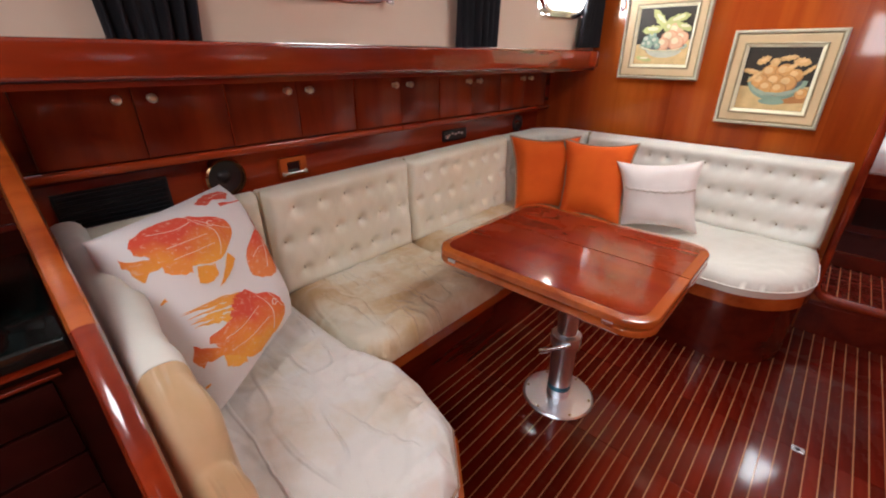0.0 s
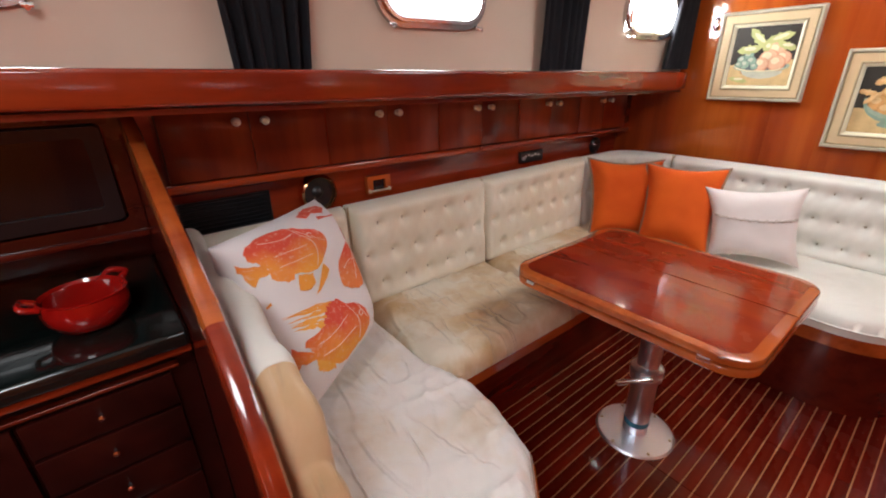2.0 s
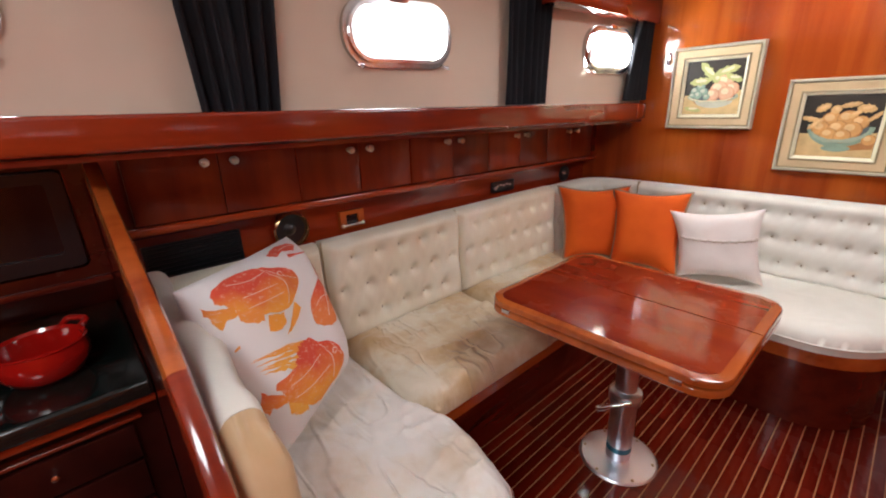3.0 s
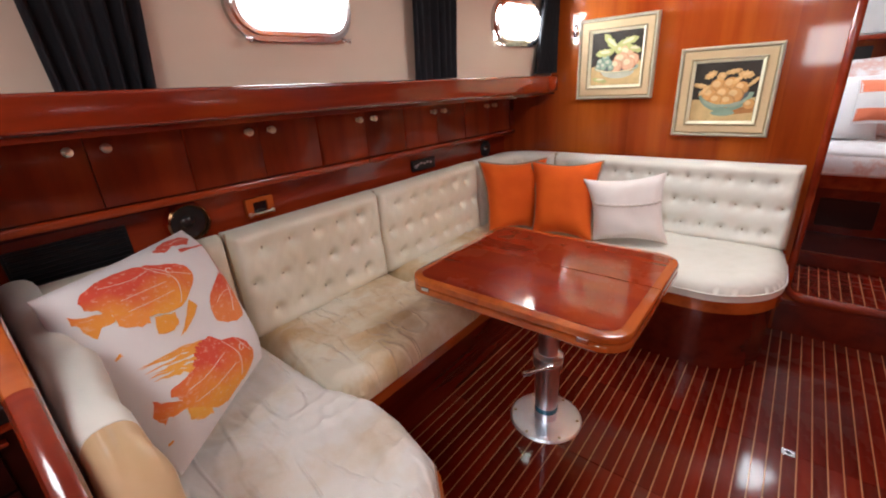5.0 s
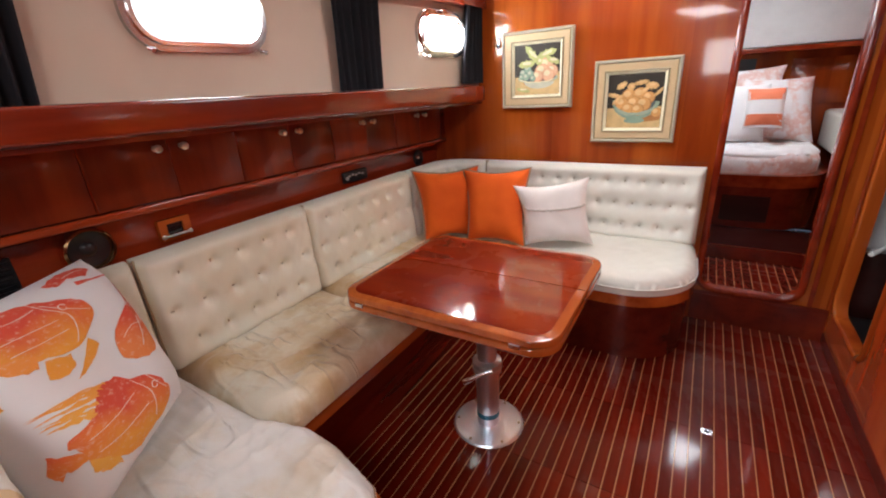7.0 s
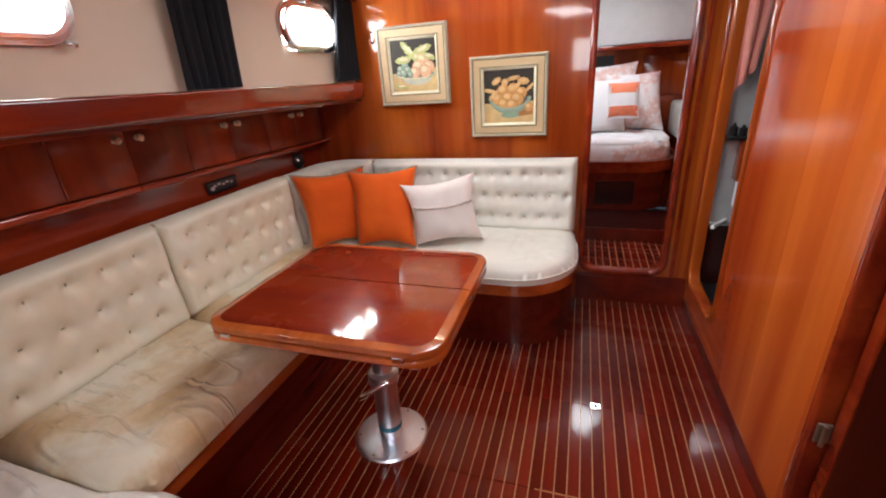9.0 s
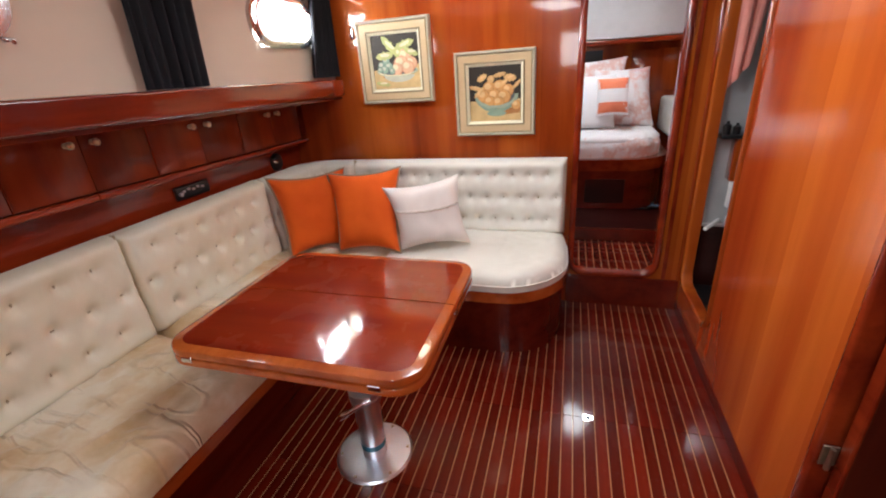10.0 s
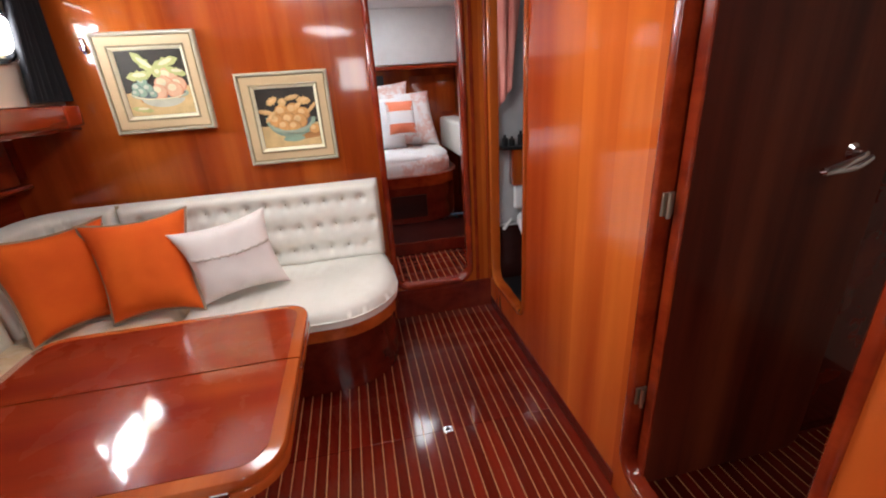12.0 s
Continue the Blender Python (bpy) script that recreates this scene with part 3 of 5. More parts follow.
# Unseen lids, added to keep the sun out of the ceiling openings.
def deck_hatch(x0, y0, x1, y1):
    dh = thing("deck_hatch", ((x0 + x1) / 2, (y0 + y1) / 2, CEIL), "unseen framed lid added over a ceiling opening to block the sun", "hatch", "deck hatches")
    part("frame", plate(rect(x0 - 0.03, y0 - 0.03, x1 + 0.03, y1 + 0.03), "z", CEIL + 0.041, CEIL + 0.06, [rect(x0, y0, x1, y1)]), ALU, dh)
    part("pane", box((x0 - 0.02, y0 - 0.02, CEIL + 0.0605), (x1 + 0.02, y1 + 0.02, CEIL + 0.07)), WHITELINER, dh)


deck_hatch(-0.62, -0.32, -0.08, 0.22)
deck_hatch(-0.6, -2.45, -0.1, -1.95)
deck_hatch(1.05, -1.75, 1.35, -1.45)
deck_hatch(-0.1, 1.8, 0.16, 2.12)
deck_hatch(0.8, 0.45, 1.1, 0.75)

# ---- shelf, lockers and panel along the hull ----
def sheer(bm, top=9.0):
    """The long pieces along the hull drop slightly towards the bow; above the height top a little less."""
    for v in bm.verts:
        v.co.z -= (0.0145 if v.co.z < top else 0.0095) * (v.co.y + 0.7)
    return bm


shelf = thing("shelf", (-1.5, -1.2, 1.27), "long varnished mahogany shelf over the settee lockers", "shelf")
part("shelf_top", plate([(-1.42, -3.4), (-1.42, BY - 0.002), (-1.70, BY - 0.002), (-1.93, -3.4)], "z", 1.325, 1.335), CHERRY_X, shelf)
part("fascia", sheer(box((-1.42, -3.4, 1.281), (-1.398, 0.83, 1.3645), 0.010, 3), 1.32), CHERRY_X, shelf, "red varnished fascia board with rounded edges")
part("fascia_end", sheer(box((-1.42, 0.832, 1.282), (-1.398, BY - 0.002, 1.3625), 0.008, 3), 1.32), CHERRY_X, shelf)
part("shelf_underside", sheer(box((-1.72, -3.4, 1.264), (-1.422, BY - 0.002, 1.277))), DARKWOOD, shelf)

LX = -1.71


for i in range(5):
    mid = -1.374 + 0.5045 * i
    y0, y1 = mid - 0.25, mid + 0.25
    if i:
        dv = thing("locker_divider", (LX, y0, 1.05 - 0.0145 * (y0 + 0.7)), "narrow lighter strip between two mahogany lockers", "trim", "locker dividers")
        part("strip", sheer(box((LX - 0.02, y0 - 0.004, 1.05), (LX + 0.003, y0 + 0.0005, 1.262), 0.001, 1)), CHERRY_X, dv)
    lk = thing("locker", (LX - 0.1, mid, 1.04 - 0.0145 * (mid + 0.7)), "mahogany overhead locker with two brass-knobbed doors", "cabinet", "lockers over the settee")
    part("carcass", sheer(box((LX - 0.11, y0, 1.035), (LX - 0.022, y1, 1.262))), DARKWOOD, lk)
    for s, (a, b) in enumerate(((y0 + 0.002, mid - 0.001), (mid + 0.001, y1 - 0.0005))):
        d = part("door", sheer(box((LX - 0.02, a, 1.052), (LX, b, 1.258), 0.0015, 2)), LOCKER, lk)
        kb = lathe([(0.010, 0), (0.010, 0.002), (0.005, 0.003), (0.004, 0.011), (0.009, 0.014), (0.0135, 0.020), (0.0125, 0.026), (0.008, 0.030), (0, 0.0315)], (LX, mid + (-0.043 if s == 0 else 0.043), 1.218), (1, 0, 0), 16)
        part("knob", sheer(kb), BRASS, d, "polished brass knob")
rail = thing("locker_rail", (LX, -0.3, 1.03), "rounded mahogany moulding under the settee lockers", "moulding")
part("moulding", sheer(box((LX - 0.06, -1.69, 1.022), (LX + 0.014, -0.3735, 1.048), 0.008, 3)), CHERRY_X, rail)
part("moulding", sheer(box((LX - 0.06, -0.3725, 1.022), (LX + 0.014, BY - 0.002, 1.048), 0.008, 3)), CHERRY_X, rail)
PX = -1.785
panel = thing("hull_panel", (PX, -0.3, 0.42), "plain mahogany panel behind the settee back", "panel")
part("board", box((PX - 0.02, -1.69, 0.40), (PX, BY - 0.002, 1.01)), CHERRY_X, panel)
part("end_board", box((LX - 0.1, 0.90, 1.05), (LX + 0.0, BY - 0.002, 1.262)), DARKWOOD, panel)

vent = thing("vent_grille", (PX, -1.475, 0.85), "black slatted air grille set in the mahogany panel", "vent")
part("backing", box((PX + 0.0005, -1.62, 0.85), (PX + 0.004, -1.33, 0.985)), BLACK, vent)
for k in range(9):
    part("slat", box((PX + 0.004, -1.612, 0.858 + 0.0138 * k), (PX + 0.012, -1.338, 0.866 + 0.0138 * k), 0.0015, 1), BLACK, vent)


def speaker(y, z, r):
    sp = thing("speaker", (PX, y, z - r), "round black loudspeaker with a copper-gold ring on the mahogany panel", "loudspeaker")
    part("ring", lathe([(r * 0.74, 0.001), (r * 0.76, 0.02), (r * 0.84, 0.031), (r * 0.93, 0.026), (r * 1.02, 0.001)], (PX, y, z), (1, 0, 0), 40), GOLD, sp)
    part("cone", lathe([(r * 0.8, 0.014), (r * 0.7, 0.012), (r * 0.3, 0.004), (r * 0.28, 0.004)], (PX, y, z), (1, 0, 0), 36), BLACK, sp)
    part("dust_cap", lathe([(r * 0.34, 0.004), (r * 0.25, 0.012), (0, 0.018)], (PX, y, z), (1, 0, 0), 24), BLACK, sp)
    return sp


speaker(-1.155, 0.946, 0.073)
lamp = thing("berth_lamp", (PX, -0.885, 0.9), "small orange wood framed reading lamp with brass studs", "lamp")
part("frame", plate(rrect(-0.950, 0.900, -0.840, 0.974, 0.006, 3), "x", PX + 0.001, PX + 0.022, [rrect(-0.924, 0.917, -0.866, 0.958, 0.004, 3)]), TRIM, lamp, "orange varnished wood frame")
part("lens", box((PX + 0.001, -0.924, 0.917), (PX + 0.012, -0.866, 0.958)), BLACKGLASS, lamp)
part("glare_bar", cyl((PX + 0.026, -0.944, 0.914), (PX + 0.026, -0.846, 0.914), 0.004, seg=10), BRASS, lamp, "thin brass bar")
for dy in (-0.046, 0.046):
    part("stud", lathe([(0.008, 0.0), (0.007, 0.008), (0, 0.011)], (PX + 0.021, -0.895 + dy, 0.914), (1, 0, 0), 12), BRASS, lamp, "brass stud")
radio = thing("stereo", (PX, 0.1, 0.904), "small black marine stereo panel with grey keys", "stereo")
part("case", sheer(box((PX + 0.001, -0.018, 0.915), (PX + 0.02, 0.167, 0.972), 0.006, 3)), BLACK, radio)
for k in range(5):
    part("key", sheer(box((PX + 0.020, 0.012 + 0.026 * k, 0.944 + 0.005 * (k % 2)), (PX + 0.024, 0.028 + 0.026 * k, 0.954 + 0.005 * (k % 2)), 0.001, 1)), ALU, radio)
part("knob", lathe([(0.009, 0), (0.009, 0.010), (0, 0.012)], (PX + 0.02, -0.001, 0.930), (1, 0, 0), 14), ALU, radio)
plug = thing("round_socket", (PX, 0.66, 0.9), "round black outlet with a chrome cap on the mahogany panel", "socket")
part("plate", lathe([(0.05, 0.001), (0.05, 0.012), (0.04, 0.02), (0, 0.02)], (PX, 0.70, 0.925), (1, 0, 0), 28), BLACK, plug)
part("cap", lathe([(0.012, 0.018), (0.014, 0.03), (0.008, 0.04), (0, 0.041)], (PX, 0.665, 0.935), (1, 0, 0), 16), CHROME, plug)
puck = thing("puck_light", (-1.64, 0.77, 1.23), "small white puck light under the shelf", "lamp")
part("body", lathe([(0, -0.014), (0.030, -0.013), (0.038, -0.004), (0.039, 0.0)], (-1.62, 0.76, 1.2425)), WHITEGLOSS, puck)
hook = thing("wall_hook", (-1.30, BY, 1.55), "small bright chrome hook beside the framed fruit painting", "hook")
part("bracket", box((-1.309, BY - 0.012, 1.545), (-1.292, BY - 0.001, 1.61), 0.004, 2), CHROME, hook)
part("peg", tube([(-1.30, BY - 0.01, 1.56), (-1.30, BY - 0.035, 1.558), (-1.30, BY - 0.04, 1.575)], 0.004, 8), CHROME, hook)

# ---- portholes and curtains ----
for i, (a, b) in enumerate(PORTS):
    ym = (a + b) / 2
    ph = thing("porthole", (side_x(ym), ym, PZ0), "oval chrome-framed porthole in the beige cabin side", "porthole", "portholes")
    def slanted(bm):
        for v in bm.verts:
            v.co.x += side_x(v.co.y)
        return bm
    part("frame", slanted(plate(rrect(a, PZ0, b, PZ1, 0.105, 8), "x", 0.0, 0.018, [rrect(a + 0.026, PZ0 + 0.026, b - 0.026, PZ1 - 0.026, 0.082, 8)])), PORTMETAL, ph, "worn chrome frame")
    part("inner_ring", slanted(plate(rrect(a + 0.018, PZ0 + 0.018, b - 0.018, PZ1 - 0.018, 0.088, 8), "x", 0.012, 0.03, [rrect(a + 0.03, PZ0 + 0.03, b - 0.03, PZ1 - 0.03, 0.078, 8)])), CHROME, ph, "polished chrome inner ring")
    for yy in (a + 0.045, b - 0.045):
        x = side_x(yy)
        part("dog", cyl((x + 0.01, yy, PZ0 + 0.012), (x + 0.05, yy, PZ0 + 0.0), 0.006, bm=cyl((x + 0.035, yy - 0.012, PZ0 + 0.006), (x + 0.035, yy + 0.012, PZ0 + 0.006), 0.007)), CHROME, ph, "small chrome dog screw")
    part("hinge", box((side_x(ym) + 0.01, ym - 0.03, PZ1 - 0.012), (side_x(ym) + 0.035, ym + 0.03, PZ1 + 0.008), 0.004, 2), CHROME, ph)
    nx = side_x(ym)
    data_l = area_light("porthole_light", (nx - 0.052, ym, (PZ0 + PZ1) / 2), (nx + 1, ym + (0.25 if i == 2 else -0.11), (PZ0 + PZ1) / 2 - (0.15 if i == 2 else 0.0)), b - a, PZ1 - PZ0, 17.0 if i == 2 else 11.0)


def curtain(y0b, y1b, y0t, y1t, zt=1.80, sway=0.0):
    ym = (y0b + y1b) / 2
    cu = thing("curtain", (side_x(ym) + 0.05, ym, 1.362), "gathered black navy curtain hanging against the beige lining", "curtain", "cabin side curtains")
    bm = bmesh.new()
    n, m = 60, 16
    grid = []
    for i in range(n + 1):
        row = []
        for j in range(m + 1):
            u, w = i / n, j / m
            a = y0b + (y0t - y0b) * w
            b = y1b + (y1t - y1b) * w
            y = a + (b - a) * u + sway * math.sin(w * math.pi)
            fold = 0.013 * math.sin(u * 2 * math.pi * 6.5 + 0.6 * math.sin(w * 3 + ym)) + 0.006 * math.sin(u * 31 + ym * 9)
            row.append(bm.verts.new((side_x(y) + 0.045 + fold, y, 1.362 + (zt - 1.362) * w)))
        grid.append(row)
    for i in range(n):
        for j in range(m):
            bm.faces.new((grid[i][j], grid[i + 1][j], grid[i + 1][j + 1], grid[i][j + 1]))
    ex = bmesh.ops.extrude_face_region(bm, geom=list(bm.faces))
    bmesh.ops.translate(bm, verts=[v for v in ex["geom"] if isinstance(v, bmesh.types.BMVert)], vec=(0.003, 0, 0))
    part("cloth", bm, NAVY, cu, angle=1.5)
    return cu


curtain(-1.40, -1.185, -1.44, -1.13, 1.93)
curtain(-0.20, 0.055, -0.19, 0.09, 1.93)
curtain(0.70, 0.93, 0.80, 0.93, 1.93)

beam = thing("deck_beam", (-1.4, 0, 1.75), "varnished mahogany beam along the ceiling edge", "beam")
part("board", box((-1.47, -0.05, 1.765), (-1.375, BY - 0.002, CEIL - 0.002), 0.006, 2), CHERRY_X, beam)

# ---- settee ----
base = thing("settee_base", (-1.4, -0.3, 0), "L-shaped mahogany settee base with orange-brown ledge", "settee")
out = [(-1.95, 0.948), (-1.95, -1.66), (-0.72, -1.66), (-0.70, -1.30), (-0.80, -1.16), (-0.98, -1.08), (-1.10, -1.04), (-1.215, -0.98)]
fore = [(-1.215, 0.30), (-1.14, 0.372), (-0.50, 0.372)]
arc = [(-0.42 + 0.29 * math.sin(a), 0.66 - 0.29 * math.cos(a)) for a in [radians(8 + 82 * k / 10) for k in range(11)]]
foot = out + fore + arc + [(-0.13, 0.948)]
part("plinth", plate(foot, "z", -0.012, 0.35), DARKWOOD, base)
led = [(-1.95, 0.946), (-1.95, -1.66), (-0.60, -1.66), (-0.575, -1.40), (-0.625, -1.20), (-0.74, -1.09), (-0.90, -1.045), (-1.115, -1.02)]
led2 = [(-1.115, 0.20), (-1.06, 0.262), (-0.46, 0.262)]
arc2 = [(-0.415 + 0.305 * math.sin(a), 0.567 - 0.305 * math.cos(a)) for a in [radians(8 + 82 * k / 10) for k in range(11)]]
part("ledge", plate(led + led2 + arc2 + [(-0.11, 0.946)], "z", 0.352, 0.412), TRIM, base, "orange-brown cherry ledge under the cushions")


def crease(x, y):
    return wrinkle(x, y, 1.0, 1.3) + wrinkle(x * 1.9, y * 0.9, 0.5, 3.1)


def seat(name, outline, mat, label, step, k=1.0):
    c = thing(name, (outline[0][0], outline[0][1], 0.413), label, "seat cushion", "settee seat cushions")
    part("cushion", puffy(outline, 0.413, 0.445, 0.500, 0.07, step, lambda x, y: k * crease(x, y)), mat, c, angle=1.3)
    return c


aft_pad = [(-1.70, -1.60), (-0.63, -1.60), (-0.585, -1.40), (-0.635, -1.21), (-0.75, -1.10), (-0.91, -1.055), (-1.03, -1.045), (-1.20, -1.09), (-1.70, -1.085)]
aft = seat("seat_cushion", aft_pad, SEATPALE, "pale creased satin-covered seat cushion with rounded end", 0.0095, 0.65)
part("piping", tube([(x, y, 0.447) for x, y in aft_pad[1:8]], 0.004, 6), PIPING, aft, "thin taupe piping")
mid1 = [(-1.70, -1.078), (-1.20, -1.082), (-1.10, -1.03), (-1.10, -0.40), (-1.70, -0.395)]
mid2 = [(-1.70, -0.388), (-1.105, -0.393), (-1.105, 0.225), (-1.06, 0.30), (-1.04, 0.88), (-1.70, 0.88)]
seat("seat_cushion", mid1, SEATTAN, "tan creased satin-covered seat cushion along the hull", 0.013, 0.75)
seat("seat_cushion", mid2, SEATTAN, "tan creased satin-covered seat cushion behind the table", 0.015, 0.6)
arc3 = [(-0.42 + 0.312 * math.sin(a), 0.562 - 0.312 * math.cos(a)) for a in [radians(6 + 84 * k / 10) for k in range(11)]]
fore_pad = [(-1.03, 0.88), (-1.04, 0.30), (-0.98, 0.252), (-0.46, 0.252)] + arc3 + [(-0.115, 0.76), (-0.13, 0.88)]
fp = seat("seat_cushion", fore_pad, CREAM, "cream vinyl seat cushion with a rounded end by the doorway", 0.013, 0.25)
part("piping", tube([(x + 0.001, y - 0.001, 0.444) for x, y in fore_pad[2:-1]], 0.0035, 6), CREAM, fp)

# buttoned backs
b1 = thing("back_cushion", (-1.62, -0.75, 0.505), "cream buttoned back cushion along the hull", "back cushion", "settee back cushions")
tufted([(-1.685, -0.408), (-1.685, -1.095)][::-1], 0.488, 0.900, 0.085, 0.02, 6, 3, b1, CREAMTAN)
b2 = thing("back_cushion", (-1.62, 0.0, 0.505), "cream buttoned back cushion behind the table", "back cushion", "settee back cushions")
tufted([(-1.685, -0.402), (-1.685, 0.385)], 0.488, 0.898, 0.085, 0.02, 7, 3, b2, CREAMTAN)
bc = [(-1.685, 0.392), (-1.68, 0.60)] + [(-1.50 - 0.18 * math.cos(a), 0.70 + 0.18 * math.sin(a)) for a in [radians(15 * k) for k in range(1, 7)]] + [(-1.36, 0.885)]
b3 = thing("back_cushion", (-1.6, 0.8, 0.505), "cream buttoned curved corner back cushion", "back cushion", "settee back cushions")
tufted(bc, 0.488, 0.893, 0.085, 0.02, 7, 3, b3, step=0.016)
b4 = thing("back_cushion", (-0.8, 0.85, 0.505), "cream deep-buttoned back cushion against the bulkhead", "back cushion", "settee back cushions")
tufted([(-1.352, 0.885), (-0.135, 0.885)], 0.488, 0.893, 0.09, 0.02, 13, 3, b4)
b5 = thing("back_cushion", (-1.62, -1.3, 0.505), "cream plain corner back cushion", "back cushion", "settee back cushions")
tufted([(-1.685, -1.60), (-1.685, -1.105)], 0.488, 0.898, 0.08, 0.02, 4, 3, b5, CREAMTAN)

# armrest bolster and partition with its curved rail
arm = thing("armrest", (-1.2, -1.60, 0.413), "padded cream and tan armrest beside the galley partition", "armrest")


def arm_top(x):
    t = max(0, min(1, (x + 0.96) / 0.36))
    return 0.925 - 0.42 * t * t * (3 - 2 * t) * 0.98


def bolster(x0, x1, n):
    bm = bmesh.new()
    prev = None
    for i in range(n + 1):
        x = x0 + (x1 - x0) * i / n
        zt = arm_top(x) + 0.006 * noise.noise(Vector((x * 14, 0, 3)))
        k = max(0, min(1, (x + 0.93) / 0.08))
        ridge = 0.004 * math.sin(x * 21) * (1 - k) + k * 0.012 * (abs(math.sin(x * 33 + 2 * math.sin(x * 9))) ** 0.6 - 0.4)
        zt += ridge
        ring = []
        yb, yf = -1.664, -1.580 + 0.020 * max(0, min(1, (x + 0.9) / 0.3))
        yc, hw = (yb + yf) / 2, (yf - yb) / 2
        drop = min(0.062, max(0.02, (zt - 0.413) * 0.6))
        sect = [(yf + 0.012, 0.413), (yf + 0.006, 0.413 + (zt - drop - 0.413) * 0.45)]
        for q in range(13):
            an = math.pi * q / 12
            sect.append((yc + hw * (1 if math.cos(an) >= 0 else -1) * abs(math.cos(an)) ** 0.75, zt - drop + drop * math.sin(an) ** 0.75))
        sect.append((yb, 0.413))
        for y, z in sect:
            front = max(0, min(1, (y - yb) / (2 * hw)))
            pucker = 0.012 * noise.noise(Vector((x * 7, z * 6, 1))) + 0.006 * noise.noise(Vector((x * 22, z * 15 + y * 20, 4)))
            ring.append(bm.verts.new((x, y + front * (ridge + pucker), max(z + 0.4 * front * pucker, 0.413))))
        if prev:
            for a in range(len(ring) - 1):
                bm.faces.new((prev[a], prev[a + 1], ring[a + 1], ring[a]))
        else:
            bm.faces.new(ring)
        prev = ring
    bm.faces.new(prev)
    return bm


part("bolster", bolster(-1.70, -0.908, 64), CREAM, arm, "cream vinyl bolster")
part("end_pad", bolster(-0.907, -0.60, 90), TANVINYL, arm, "tan gathered end pad")
div = thing("galley_partition", (-1.2, -1.69, 0), "mahogany partition between settee and galley with a curved varnished rail", "partition")
edge_pts = smooth_path([(-1.70, 0, 1.262), (-1.42, 0, 1.145), (-1.135, 0, 1.035), (-0.98, 0, 0.965), (-0.83, 0, 0.85), (-0.70, 0, 0.66), (-0.615, 0, 0.42), (-0.575, 0, 0.2), (-0.565, 0, 0.0)], 6)
poly = [(-1.95, 0.0), (-1.95, 1.26)] + [(p.x, p.z) for p in edge_pts]
part("board", plate(poly, "y", -1.668, -1.702), DARKWOOD, div)


def rail_piece(a, b, mat, label, w=0.019):
    seg = edge_pts[a:b + 1]
    bm = bmesh.new()
    prev = None
    for i, p in enumerate(seg):
        q0, q1 = seg[max(0, i - 1)], seg[min(len(seg) - 1, i + 1)]
        d = (q1 - q0).normalized()
        nv = Vector((-d.z, 0, d.x))
        if nv.x + nv.z < 0:
            nv = -nv
        prof = [(-w, -0.03), (-w, 0.004), (-w * 0.75, 0.013), (-w * 0.3, 0.017), (w * 0.3, 0.017), (w * 0.75, 0.013), (w, 0.004), (w, -0.03)]
        ring = [bm.verts.new(Vector((p.x, -1.685 + yy, p.z)) + nv * h) for yy, h in prof]
        if prev:
            for k in range(len(ring)):
                bm.faces.new((prev[k], prev[(k + 1) % len(ring)], ring[(k + 1) % len(ring)], ring[k]))
        else:
            bm.faces.new(ring)
        prev = ring
    bm.faces.new(prev)
    part("rail", bm, mat, div, label)


rail_piece(0, 12, TRIM, "orange varnished upper rail")
rail_piece(12, 18, TRIM, "lighter varnished rail block")
rail_piece(18, len(edge_pts) - 1, CHERRY_X, "dark red curved lower rail")

# ---- table ----
tb = thing("saloon_table", (-0.80, -0.37, 0), "folding varnished mahogany table on a chrome pedestal", "table")
TX0, TX1, TY0, TY1 = -1.185, -0.428, -0.724, -0.064


def slab(x0, y0, x1, y1, z0, z1, rs, mat, name, label=""):
    bm = bmesh.new()
    prof = [(0.006, 0.0), (0.0, 0.006), (0.0, z1 - z0 - 0.007), (0.003, z1 - z0 - 0.002), (0.008, z1 - z0)]
    rings = []
    for inset, dz in prof:
        pts = rrect(x0 + inset, y0 + (inset if rs[0] else 0), x1 - inset, y1 - (inset if rs[1] else 0), 0, 7, tuple((r - inset) if r else 0 for r in rs))
        rings.append([bm.verts.new((u, v, z0 + dz)) for u, v in pts])
    for a, b in zip(rings, rings[1:]):
        for i in range(len(a)):
            bm.faces.new((a[i], a[(i + 1) % len(a)], b[(i + 1) % len(a)], b[i]))
    bm.faces.new(rings[0])
    bm.faces.new(rings[-1])
    return part(name, bm, mat, tb, label)


R = 0.085
SEAM = -0.371
for z0, z1, nm in ((0.664, 0.690, "lower_leaf"), (0.692, 0.718, "upper_leaf")):
    slab(TX0, TY0, TX1, SEAM - 0.0024, z0, z1, (R, 0, 0, R), TRIM, nm, "leaf edged with lighter cherry banding")
    slab(TX0, SEAM + 0.0024, TX1, TY1, z0, z1, (0, R, R, 0), TRIM, nm, "leaf edged with lighter cherry banding")
B = 0.031
field = part("veneer_panel", plate(rrect(TX0 + B, TY0 + B, TX1 - B, SEAM - 0.0024, 0, 7, (R - 0.03, 0, 0, R - 0.03)), "z", 0.717, 0.7192), TABLETOP, tb, "deep red mahogany veneer field")
for f in field.data.polygons:
    f.use_smooth = False
field = part("veneer_panel", plate(rrect(TX0 + B, SEAM + 0.0024, TX1 - B, TY1 - B, 0, 7, (0, R - 0.03, R - 0.03, 0)), "z", 0.717, 0.7192), TABLETOP, tb, "deep red mahogany veneer field")
for f in field.data.polygons:
    f.use_smooth = False
for x in (-0.535, -1.085):
    part("latch", box((x - 0.017, TY0 - 0.004, 0.683), (x + 0.017, TY0 + 0.004, 0.699), 0.002, 1), CHROME, tb, "small chrome latch")
